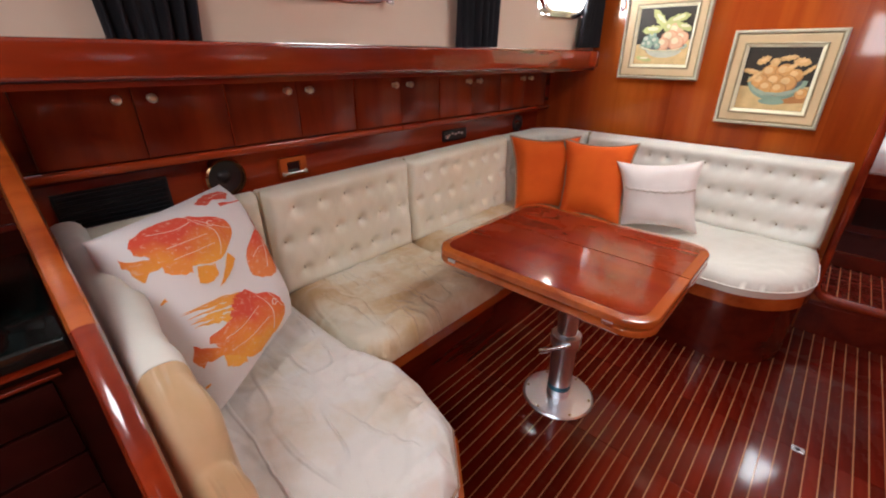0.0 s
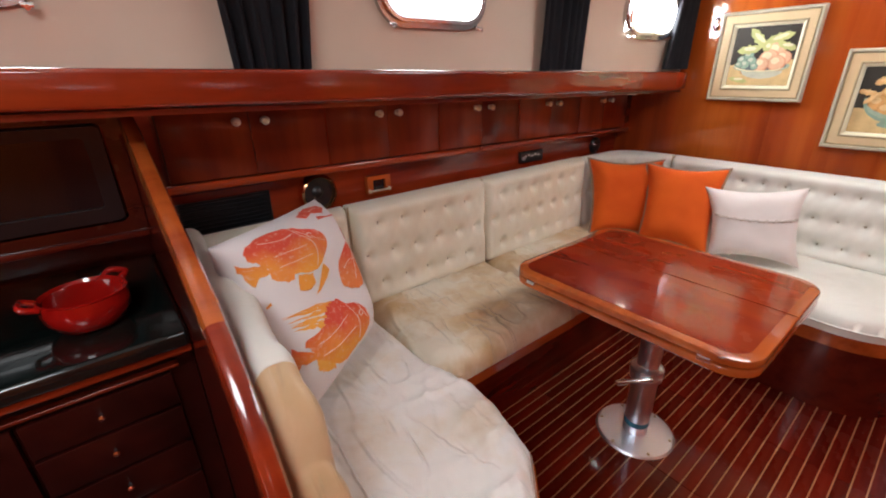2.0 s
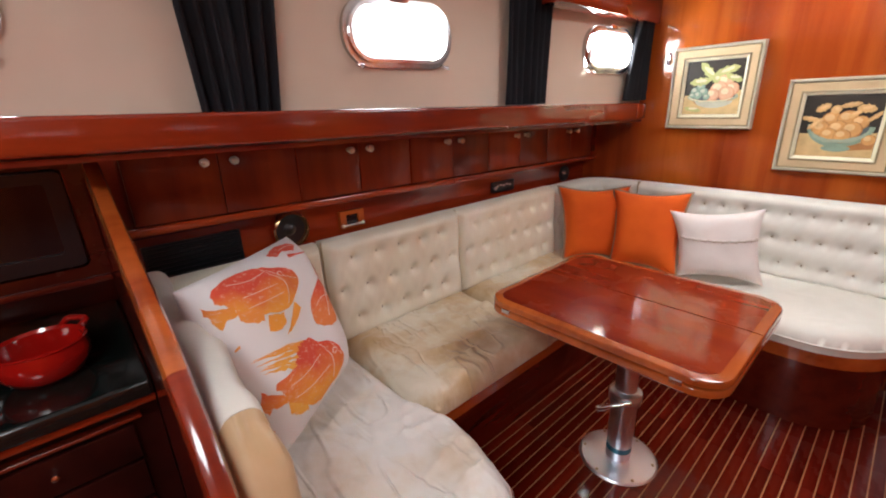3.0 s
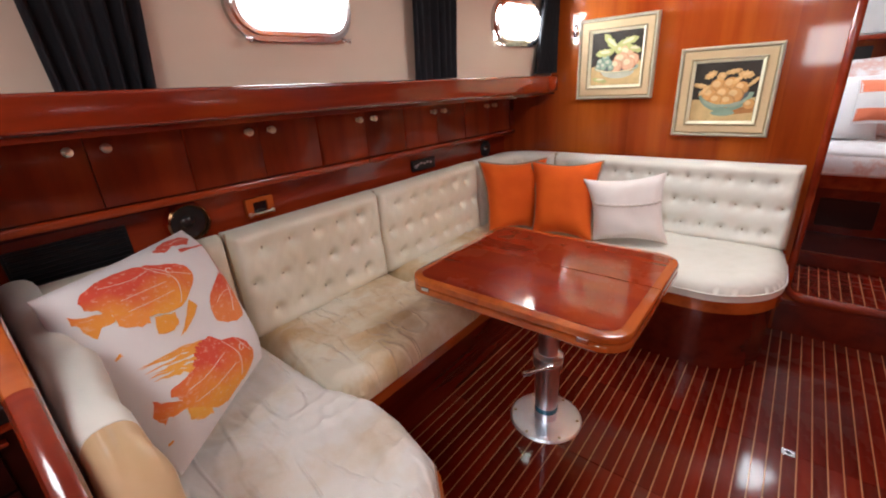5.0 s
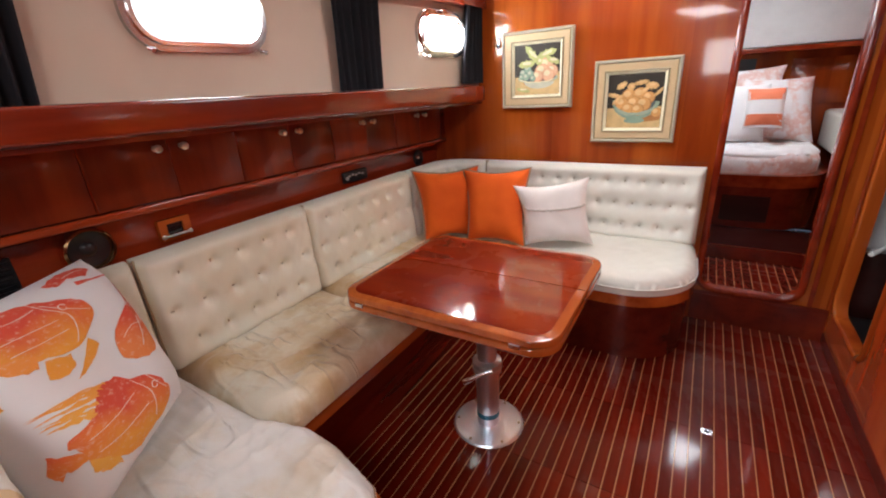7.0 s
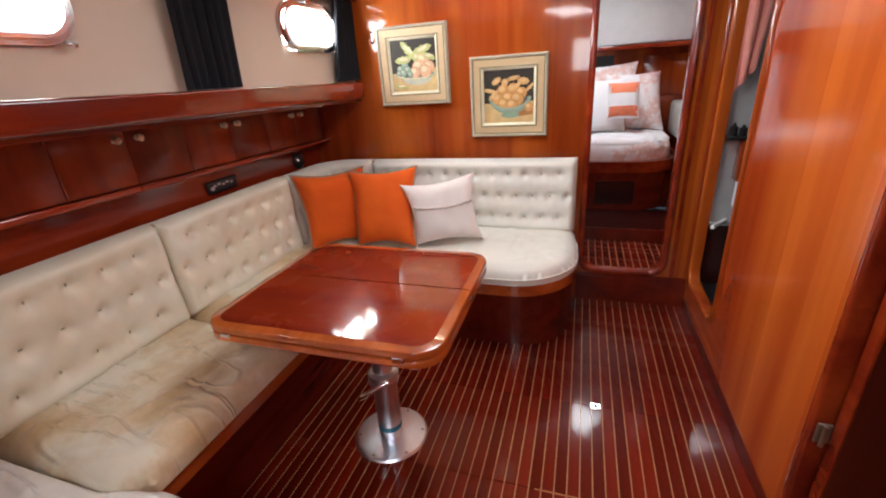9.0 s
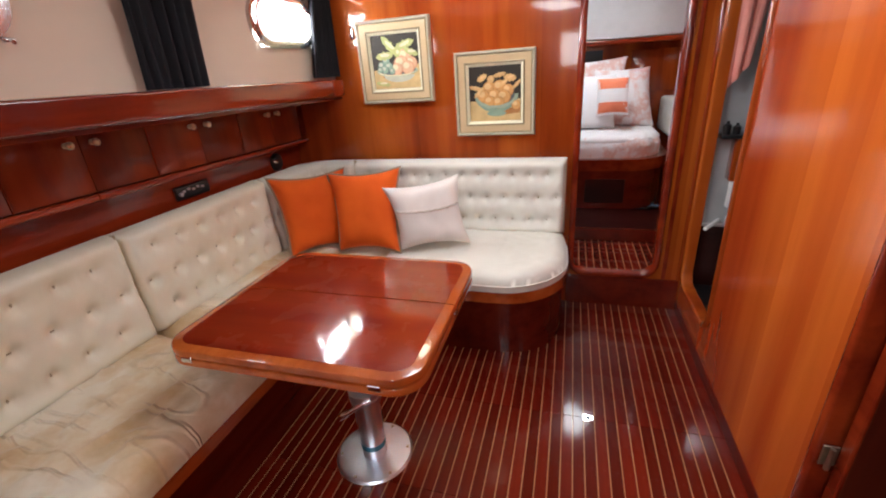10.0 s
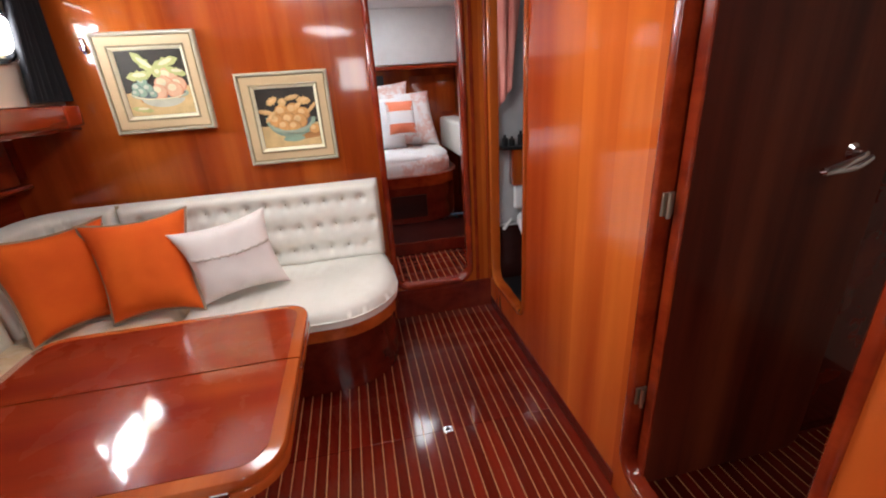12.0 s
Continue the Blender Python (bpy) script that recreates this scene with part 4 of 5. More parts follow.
part("latch", box((TX1 - 0.003, -0.39, 0.683), (TX1 + 0.003, -0.355, 0.699), 0.002, 1), CHROME, tb, "small chrome latch")
PCX, PCY = -0.80, -0.348
part("mount_plate", box((PCX - 0.15, PCY - 0.15, 0.650), (PCX + 0.15, PCY + 0.15, 0.664), 0.004, 1), BLACK, tb)
part("base_plate", lathe([(0, 0.0), (0.146, 0.0), (0.147, 0.003), (0.140, 0.009), (0.06, 0.013), (0, 0.013)], (PCX, PCY, 0.0), seg=48), PEDMETAL, tb, "round brushed aluminium base plate")
for k in range(6):
    a = radians(20 + 60 * k)
    part("bolt", lathe([(0.006, 0), (0.005, 0.003), (0, 0.004)], (PCX + 0.128 * math.cos(a), PCY + 0.128 * math.sin(a), 0.0098), seg=10), STEEL, tb)
part("outer_tube", cyl((PCX, PCY, 0.01), (PCX, PCY, 0.29), 0.046, seg=36), PEDMETAL, tb, "chrome lower tube")
part("inner_tube", cyl((PCX, PCY, 0.28), (PCX, PCY, 0.655), 0.039, seg=36), PEDMETAL, tb, "brushed upper tube")
part("clamp_collar", lathe([(0.046, 0), (0.055, 0.003), (0.058, 0.022), (0.048, 0.026), (0.058, 0.030), (0.058, 0.052), (0.048, 0.060), (0.039, 0.062)], (PCX, PCY, 0.268), seg=36), PEDMETAL, tb, "bright metal clamp collar")
part("clamp_lever", tube([(PCX + 0.040, PCY - 0.040, 0.306), (PCX + 0.010, PCY - 0.066, 0.296), (PCX - 0.030, PCY - 0.082, 0.272), (PCX - 0.036, PCY - 0.083, 0.268), (PCX - 0.062, PCY - 0.088, 0.252)], [0.011, 0.0085, 0.0085, 0.012, 0.012], 12), CHROME, tb, "chrome clamp lever")
part("tape", cyl((PCX, PCY, 0.050), (PCX, PCY, 0.073), 0.0466, seg=36), BLUE, tb, "band of worn blue tape")


# ---- pictures ----
def disc(cx, cz, rx, rz, n=20, a0=0, a1=360):
    return [(cx + rx * math.cos(radians(a0 + (a1 - a0) * i / n)), cz + rz * math.sin(radians(a0 + (a1 - a0) * i / n))) for i in range(n)]


P_DARK, P_OCHRE = flat("paint_dark_ground", (0.03, 0.022, 0.014)), flat("paint_ochre_table", (0.68, 0.48, 0.22))
P_GREEN, P_FRUIT = flat("paint_sage_bowl", (0.27, 0.4, 0.3)), flat("paint_orange_fruit", (0.7, 0.36, 0.12))
P_LEAF, P_PINK, P_PALE = flat("paint_pale_leaf", (0.5, 0.52, 0.2)), flat("paint_pink_peach", (0.66, 0.28, 0.16)), flat("paint_pale_bowl", (0.55, 0.56, 0.45))
P_BLUSH, P_GLOW, P_RIM = flat("paint_blush", (0.75, 0.45, 0.28)), flat("paint_glow", (0.82, 0.55, 0.26)), flat("paint_rim", (0.45, 0.2, 0.06))
P_TAN, P_GRAPE = flat("paint_tan_leaf", (0.72, 0.44, 0.18)), flat("paint_blue_grape", (0.1, 0.13, 0.14))


P_LINE = flat("paint_bowl_light", (0.36, 0.45, 0.34))
P_CREAM = flat("paint_cream_light", (0.78, 0.70, 0.46))


def leaf(u, v, rx, rz):
    """A pointed leaf with a wavy edge."""
    out, tilt = [], 1.6 * noise.noise(Vector((u * 7, v * 7, 1)))
    for i in range(16):
        a = 2 * math.pi * i / 16
        q = 1 + 0.4 * abs(math.cos(a)) ** 5 - 0.3 * (i % 2) * abs(math.sin(a))
        x, z = rx * q * math.cos(a), rz * q * math.sin(a)
        out.append((u + x * math.cos(tilt) - z * math.sin(tilt), v + x * math.sin(tilt) + z * math.cos(tilt)))
    return out


def picture(x0, z0, x1, z1, kind):
    yb = BY - 0.003
    pc = thing("framed_picture", ((x0 + x1) / 2, yb, z0), ("champagne framed painting of mixed fruit in a pale bowl" if kind == 0 else "champagne framed painting of orange fruit in a green bowl"), "picture", "pictures on the bulkhead")
    def moulding(nm, prof, mat):
        bm = bmesh.new()
        rings = [[bm.verts.new((u, yb - d, v)) for u, v in rect(x0 + o, z0 + o, x1 - o, z1 - o)] for o, d in prof]
        for ra, rb in zip(rings, rings[1:]):
            for i in range(4):
                bm.faces.new((ra[i], ra[(i + 1) % 4], rb[(i + 1) % 4], rb[i]))
        part(nm, bm, mat, pc, angle=0.35)

    moulding("outer_edge", [(0.0, 0.0), (0.0, 0.026), (0.002, 0.031), (0.006, 0.035), (0.012, 0.034), (0.015, 0.028)], SILVERGILT)
    moulding("groove", [(0.015, 0.028), (0.016, 0.024), (0.019, 0.024), (0.020, 0.027)], GREYSILVER)
    moulding("frame", [(0.020, 0.027), (0.024, 0.0285), (0.053, 0.0245)], CHAMPAGNE)
    moulding("inner_moulding", [(0.053, 0.0245), (0.0545, 0.029), (0.058, 0.030), (0.061, 0.025)], GREYSILVER)
    moulding("liner", [(0.061, 0.025), (0.063, 0.024), (0.0735, 0.013), (0.0745, 0.0)], LINER)
    cx0, cz0, cx1, cz1 = x0 + 0.0745, z0 + 0.0745, x1 - 0.0745, z1 - 0.0745
    w, h = cx1 - cx0, cz1 - cz0
    y = yb - 0.010
    cnt = [0]

    def lay(poly, mat, nm):
        cnt[0] += 1
        yy = y - 0.00018 * cnt[0]
        pts = [(min(max(cx0 + u * w, cx0 + 0.0005), cx1 - 0.0005), min(max(cz0 + v * h, cz0 + 0.0005), cz1 - 0.0005)) for u, v in poly]
        part(nm, plate(pts, "y", yy, yy + 0.00015), mat, pc)
    part("canvas", plate(rect(cx0, cz0, cx1, cz1), "y", y, yb), P_DARK, pc)
    def berry(u, v, q, deep, skin, light):
        lay(disc(u, v, q * 1.05, q * 1.02), deep, "painted_shade")
        lay(disc(u - q * 0.04, v + q * 0.06, q * 0.93, q * 0.9), skin, "painted_fruit")
        lay(disc(u - q * 0.26, v + q * 0.32, q * 0.5, q * 0.42), light, "painted_highlight")

    if kind == 0:
        lay([(0, 0), (1, 0), (1, 0.44), (0.6, 0.42), (0, 0.36)], P_OCHRE, "painted_table")
        lay([(0.2, 0.36), (0.55, 0.36), (0.66, 0.2), (0.36, 0.14), (0.2, 0.22)], P_RIM, "painted_shadow")
        lay(disc(0.55, 0.27, 0.34, 0.15, 24, 180, 360), P_PALE, "painted_bowl")
        lay(disc(0.52, 0.33, 0.45, 0.10), P_LINE, "painted_rim")
        lay(disc(0.52, 0.34, 0.40, 0.08), P_GRAPE, "painted_bowl_inside")
        for u, v, q in ((0.70, 0.58, 0.15), (0.84, 0.46, 0.12), (0.62, 0.46, 0.15), (0.76, 0.38, 0.13), (0.52, 0.36, 0.12)):
            berry(u, v, q, P_PINK, P_BLUSH, P_CREAM)
        for u, v, q in ((0.2, 0.44, 0.08), (0.3, 0.52, 0.08), (0.36, 0.42, 0.08), (0.26, 0.36, 0.08), (0.16, 0.36, 0.06), (0.42, 0.33, 0.06)):
            berry(u, v, q, P_GRAPE, P_GREEN, P_PALE)
        for u, v, rx, rz in ((0.40, 0.80, 0.17, 0.09), (0.72, 0.80, 0.16, 0.09), (0.28, 0.62, 0.14, 0.09), (0.86, 0.66, 0.12, 0.07), (0.56, 0.66, 0.05, 0.10), (0.2, 0.10, 0.12, 0.05)):
            lay(leaf(u, v, rx, rz), P_LEAF, "painted_leaf")
            lay(leaf(u + 0.01, v + 0.015, rx * 0.55, rz * 0.45), P_CREAM, "painted_highlight")
        lay([(0.08, 0.35), (0.14, 0.29), (0.32, 0.245), (0.55, 0.235), (0.78, 0.25), (0.95, 0.33), (0.78, 0.275), (0.55, 0.26), (0.32, 0.27), (0.16, 0.31)], P_CREAM, "painted_rim_light")
    else:
        lay([(0, 0), (1, 0), (1, 0.40), (0.6, 0.36), (0, 0.38)], P_OCHRE, "painted_table")
        lay([(0.60, 0.10), (0.98, 0.14), (1, 0.22), (0.86, 0.24), (0.6, 0.2)], P_RIM, "painted_shadow")
        lay(disc(0.53, 0.14, 0.19, 0.055), P_GREEN, "painted_foot")
        lay(disc(0.53, 0.50, 0.43, 0.34, 28, 175, 365), P_GREEN, "painted_bowl")
        lay(disc(0.53, 0.50, 0.36, 0.27, 28, 175, 365), P_GRAPE, "painted_bowl_inside")
        for u, v, q in ((0.40, 0.60, 0.13), (0.60, 0.62, 0.13), (0.76, 0.56, 0.11), (0.28, 0.46, 0.12), (0.50, 0.46, 0.13), (0.68, 0.44, 0.13), (0.40, 0.36, 0.11), (0.58, 0.34, 0.11), (0.92, 0.28, 0.09)):
            berry(u, v, q, P_RIM, P_FRUIT, P_GLOW)
        lay([(0.14, 0.44), (0.2, 0.32), (0.36, 0.235), (0.7, 0.235), (0.86, 0.33), (0.92, 0.46), (0.8, 0.35), (0.6, 0.29), (0.4, 0.29), (0.24, 0.36)], P_LINE, "painted_bowl_side")
        for u, v, rx, rz in ((0.12, 0.62, 0.10, 0.05), (0.26, 0.80, 0.08, 0.07), (0.43, 0.77, 0.05, 0.09), (0.60, 0.84, 0.10, 0.05), (0.80, 0.78, 0.09, 0.08), (0.93, 0.66, 0.09, 0.04), (0.68, 0.70, 0.08, 0.05), (0.2, 0.54, 0.10, 0.05)):
            lay(leaf(u, v, rx, rz), P_TAN, "painted_leaf")
            lay(leaf(u + 0.01, v + 0.015, rx * 0.55, rz * 0.4), P_GLOW, "painted_highlight")
    return pc


picture(-1.268, 1.205, -0.850, 1.625, 0)
picture(-0.728, 1.012, -0.308, 1.434, 1)


# ---- cushions ----
def pillow(c, bulge, mat, label, piping=None, pinch=0.15):
    c = [Vector(p) for p in c]
    low = min(c, key=lambda p: p.z)
    pl = thing("throw_pillow", low, label, "pillow", "loose pillows on the settee")
    at = pillow_surface(c, bulge, pinch)
    part("cover", pillow_mesh(at), mat, pl, angle=1.2)
    if piping:
        part("piping", tube(pillow_rim(at), 0.0085, 7, True), piping, pl, "taupe piping")
    return pl, at


# bl, br, tr, tl seen from the front
pillow([(-1.50, 0.30, 0.505), (-1.30, 0.52, 0.50), (-1.30, 0.63, 0.905), (-1.60, 0.36, 0.91)], 0.085, ORANGE, "bright orange canvas pillow with taupe piping in the settee corner", PIPING)
pillow([(-1.27, 0.40, 0.51), (-0.93, 0.42, 0.51), (-0.985, 0.66, 0.90), (-1.345, 0.52, 0.90)], 0.085, ORANGE, "bright orange canvas pillow with taupe piping leaning on another", PIPING)
wp, wat = pillow([(-0.94, 0.44, 0.515), (-0.60, 0.58, 0.515), (-0.665, 0.66, 0.865), (-1.03, 0.50, 0.83)], 0.075, LINEN, "pale pinkish linen pillow with a gathered seam")
part("seam_ruffle", tube([wat(0.05 + 0.90 * i / 60, 0.60 - 0.05 * math.sin(math.pi * i / 60) + 0.009 * math.sin(i * 2.1) + 0.006 * math.sin(i * 0.9), 1, 0.002) for i in range(61)], 0.0045, 6), cloth("ruffle_linen", (0.5, 0.43, 0.38), (0.58, 0.5, 0.45)), wp, "gathered seam")


def print_mat(name, c1, c2, along, mid):
    """Watercolour print: c1 runs into c2 along a direction, with pale worn scale marks."""
    m, nt, b, nn, ln = node_mat(name)
    co = nn("ShaderNodeTexCoord").outputs["Object"]
    dot = nn("ShaderNodeVectorMath")
    dot.operation = "DOT_PRODUCT"
    ln(co, dot.inputs[0])
    dot.inputs[1].default_value = along
    ad = nn("ShaderNodeMath")
    ad.operation = "MULTIPLY_ADD"
    ln(noise_of(nt, co, 11, 4), ad.inputs[0])
    ad.inputs[1].default_value = 0.11
    ln(dot.outputs["Value"], ad.inputs[2])
    mr = nn("ShaderNodeMapRange")
    ln(ad.outputs[0], mr.inputs[0])
    mr.inputs[1].default_value, mr.inputs[2].default_value = mid - 0.045 + 0.055, mid + 0.045 + 0.055
    half = tuple((p + q) / 2 for p, q in zip(c1, c2))
    col = ramp_of(nt, mr.outputs[0], [(0.0, c1), (0.5, half), (1.0, c2)])
    worn = noise_of(nt, co, 70, 4, 0.7, (1.0, 1.0, 2.2))
    pale = nn("ShaderNodeRGB")
    pale.outputs[0].default_value = (0.80, 0.56, 0.46, 1)
    mask = ramp_of(nt, worn, [(0.56, (0, 0, 0)), (0.68, (0.55, 0.55, 0.55))])
    ln(mix_of(nt, col, pale.outputs[0], mask, "MIX"), b.inputs["Base Color"])
    b.inputs["Roughness"].default_value = 0.85
    return m


FISH_C = [Vector(p) for p in ((-1.135, -1.525, 0.55), (-1.335, -1.205, 0.60), (-1.665, -1.215, 0.955), (-1.31, -1.625, 0.99))]
DOWN = (FISH_C[0] + FISH_C[1] - FISH_C[2] - FISH_C[3]).normalized()


def print_level(u, v):
    """How far down the pillow a place on it lies, for the run of a print's colour."""
    c = FISH_C
    p = c[0] * (1 - u) * (1 - v) + c[1] * u * (1 - v) + c[2] * u * v + c[3] * (1 - u) * v
    return (p - c[0]).dot(DOWN)


RED_INK, GOLD_INK = (0.72, 0.085, 0.045), (0.86, 0.36, 0.05)
CORAL = print_mat("printed_coral_fish", RED_INK, GOLD_INK, DOWN, print_level(0.35, 0.74))
CORAL_LOW = print_mat("printed_coral_fish_low", RED_INK, GOLD_INK, DOWN, print_level(0.45, 0.20))
CORAL_SIDE = print_mat("printed_coral_fish_side", RED_INK, (0.80, 0.24, 0.07), DOWN, print_level(0.85, 0.50))
AMBER = print_mat("printed_amber_fin", (0.85, 0.30, 0.06), (0.86, 0.42, 0.07), DOWN, print_level(0.3, 0.45))
INKLINE = cloth("pale_print_line", (0.84, 0.66, 0.58), (0.86, 0.72, 0.66), 700, 0.85, 0.1, 20)
fish, fat = pillow(FISH_C, 0.10, WHITECLOTH, "large white cotton pillow printed with coral and amber goldfish", None, 0.02)


def print_shape(name, poly, mat=None):
    part(name, patch(fat, poly, 1, 0.0015, ragged=0.012), mat or CORAL, fish)


print_shape("goldfish_print", [(0.08, 0.9), (0.16, 0.93), (0.27, 0.93), (0.4, 0.9), (0.51, 0.84), (0.59, 0.78), (0.61, 0.7), (0.53, 0.65), (0.41, 0.61), (0.29, 0.64), (0.18, 0.69), (0.12, 0.76), (0.1, 0.81), (0.07, 0.85)], CORAL)
print_shape("tail_print", [(0.02, 0.86), (0.07, 0.81), (0.11, 0.8), (0.12, 0.74), (0.07, 0.75), (0.04, 0.72), (0.03, 0.8)], CORAL)
print_shape("belly_fin_print", [(0.12, 0.77), (0.23, 0.69), (0.21, 0.64), (0.14, 0.67), (0.11, 0.71)], AMBER)
print_shape("fin_print", [(0.24, 0.65), (0.35, 0.61), (0.34, 0.56), (0.28, 0.54), (0.21, 0.58)], CORAL)
print_shape("fin_print", [(0.48, 0.62), (0.51, 0.56), (0.46, 0.53), (0.39, 0.51), (0.3, 0.5), (0.41, 0.56)], CORAL)
print_shape("fish_head_print", [(0.55, 0.94), (0.69, 0.97), (0.8, 0.95), (0.85, 0.91), (0.76, 0.88), (0.66, 0.91), (0.58, 0.9)], CORAL)
print_shape("fin_print", [(0.66, 0.88), (0.8, 0.84), (0.98, 0.82), (0.65, 0.85)], CORAL)
print_shape("goldfish_print", [(0.97, 0.8), (0.91, 0.72), (0.91, 0.57), (0.86, 0.4), (0.77, 0.33), (0.63, 0.38), (0.57, 0.45), (0.65, 0.56), (0.98, 0.69)], CORAL_SIDE)
print_shape("goldfish_print", [(0.56, 0.32), (0.68, 0.21), (0.71, 0.12), (0.64, 0.07), (0.52, 0.07), (0.36, 0.07), (0.2, 0.14), (0.12, 0.21), (0.11, 0.29), (0.09, 0.32), (0.11, 0.35), (0.18, 0.34), (0.28, 0.34), (0.42, 0.34)], CORAL_LOW)
print_shape("tail_print", [(0.04, 0.36), (0.08, 0.3), (0.12, 0.26), (0.11, 0.23), (0.05, 0.26), (0.03, 0.24), (0.02, 0.29)], CORAL_LOW)
print_shape("belly_fin_print", [(0.11, 0.23), (0.21, 0.15), (0.24, 0.1), (0.15, 0.14), (0.11, 0.18)], AMBER)
print_shape("wing_print", [(0.34, 0.42), (0.46, 0.4), (0.53, 0.33), (0.36, 0.32), (0.26, 0.33), (0.18, 0.34), (0.28, 0.37)], CORAL_LOW)
print_shape("spot_print", [(0.04, 0.61), (0.06, 0.62), (0.06, 0.6), (0.04, 0.6)], CORAL)
print_shape("spot_print", [(0.01, 0.16), (0.03, 0.16), (0.02, 0.15), (0.01, 0.15)], CORAL)
for a, b in (((0.39, 0.41), (0.06, 0.52)), ((0.36, 0.4), (0.06, 0.51)), ((0.33, 0.39), (0.07, 0.48)), ((0.3, 0.37), (0.07, 0.46)), ((0.28, 0.35), (0.07, 0.45)), ((0.26, 0.34), (0.08, 0.43))):
    dx, dy = b[0] - a[0], b[1] - a[1]
    print_shape("fin_ray_print", [(a[0], a[1] + 0.010), (a[0] + dx * 0.5, a[1] + dy * 0.5 + 0.012), b, (a[0] + dx * 0.5, a[1] + dy * 0.5 - 0.008), (a[0], a[1] - 0.010)], AMBER)



def print_line(pts, r=0.0016):
    """A thin pale line left blank in the print."""
    path = smooth_path([(u, v, 0) for u, v in pts], 6)
    part("print_line", tube([fat(min(0.99, q.x), q.y, 1, 0.0016) for q in path], r, 5, flatten=0.5), INKLINE, fish, "thin pale line in the print")


for ring_u, ring_v, rr in ((0.49, 0.80, 0.018), (0.62, 0.22, 0.018), (0.88, 0.62, 0.020)):
    print_line([(ring_u + rr * math.cos(a * 0.7), ring_v + rr * 0.9 * math.sin(a * 0.7)) for a in range(9)], 0.0018)
for pts in (((0.40, 0.90), (0.43, 0.83), (0.48, 0.75), (0.46, 0.68), (0.42, 0.63)), ((0.43, 0.86), (0.50, 0.78), (0.60, 0.72)), ((0.16, 0.90), (0.28, 0.86), (0.40, 0.86)),
            ((0.18, 0.80), (0.30, 0.78), (0.42, 0.76)), ((0.17, 0.74), (0.28, 0.72), (0.42, 0.70)), ((0.52, 0.33), (0.56, 0.26), (0.58, 0.19), (0.55, 0.10)), ((0.60, 0.30), (0.64, 0.22), (0.68, 0.16)),
            ((0.15, 0.29), (0.30, 0.27), (0.50, 0.27)), ((0.16, 0.22), (0.32, 0.19), (0.52, 0.18)), ((0.66, 0.50), (0.76, 0.52), (0.86, 0.50), (0.90, 0.56)), ((0.72, 0.40), (0.80, 0.46), (0.84, 0.54)),
            ((0.92, 0.60), (0.96, 0.68), (0.97, 0.76)), ((0.66, 0.93), (0.74, 0.935), (0.80, 0.92))):
    print_line(pts, 0.0013)

# ---- galley ----
gal = thing("galley_cabinet", (-1.5, -2.3, 0), "mahogany galley cabinet with shade put into its colour and small chrome-knobbed drawers", "cabinet")
GX = -1.36
# Carcass, drawers and doors carry the galley's shade in their colour.
part("carcass", box((-1.94, -3.3, 0.0), (GX - 0.022, -1.704, 0.755)), SHADEDWOOD, gal)
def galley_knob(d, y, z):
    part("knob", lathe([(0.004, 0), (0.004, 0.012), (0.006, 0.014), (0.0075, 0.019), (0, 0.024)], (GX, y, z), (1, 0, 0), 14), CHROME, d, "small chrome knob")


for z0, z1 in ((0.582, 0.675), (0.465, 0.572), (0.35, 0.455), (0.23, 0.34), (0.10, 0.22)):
    d = part("drawer", box((GX - 0.02, -2.045, z0), (GX, -1.76, z1), 0.003, 2), SHADEDWOOD, gal)
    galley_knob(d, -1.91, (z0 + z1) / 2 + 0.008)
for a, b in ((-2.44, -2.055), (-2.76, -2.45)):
    d = part("door", box((GX - 0.02, a, 0.10), (GX, b, 0.675), 0.003, 2), SHADEDWOOD, gal)
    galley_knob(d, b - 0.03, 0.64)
part("moulding", box((GX - 0.02, -3.3, 0.690), (GX + 0.004, -1.74, 0.698), 0.001, 1), CHERRY_X, gal, "thin light moulding line")
top = thing("galley_worktop", (-1.6, -2.4, 0.757), "dark green-black glossy galley worktop with a rounded front edge", "worktop")
part("slab", box((-1.94, -3.3, 0.757), (-1.315, -1.704, 0.80), 0.012, 4), GRANITE, top)
part("moulding", box((-1.36, -3.3, 0.735), (-1.33, -1.704, 0.755), 0.004, 2), CHERRY_X, top)
ovc = thing("microwave_cabinet", (-1.8, -2.3, 0.95), "mahogany cabinet framing a built-in black microwave", "cabinet")
# Surround darkened in its colour for the same galley shade.
part("surround", plate(rect(-3.3, 0.955, -1.704, 1.262), "x", -1.74, -1.70, [rrect(-2.34, 0.985, -1.740, 1.25, 0.02, 3)]), SHADEDRED, ovc)
part("lower_moulding", box((-1.74, -3.3, 0.938), (-1.685, -1.704, 0.956), 0.005, 2), DARKWOOD, ovc)
mw = thing("microwave", (-1.8, -2.05, 0.987), "black built-in microwave oven with a glass door", "microwave")
part("body", box((-1.90, -2.335, 0.987), (-1.728, -1.745, 1.248), 0.004, 2), BLACK, mw)
part("door_frame", plate(rrect(-2.33, 0.992, -1.748, 1.243, 0.015, 3), "x", -1.7275, -1.70, [rrect(-2.28, 1.03, -1.785, 1.215, 0.012, 3)]), BLACK, mw)
part("glass_door", box((-1.7275, -2.28, 1.03), (-1.712, -1.785, 1.215)), BLACKGLASS, mw)
POTX, POTY = -1.50, -1.875
pot = thing("cooking_pot", (POTX, POTY, 0.80), "wide open glossy red enamel pan on the black worktop", "pot")
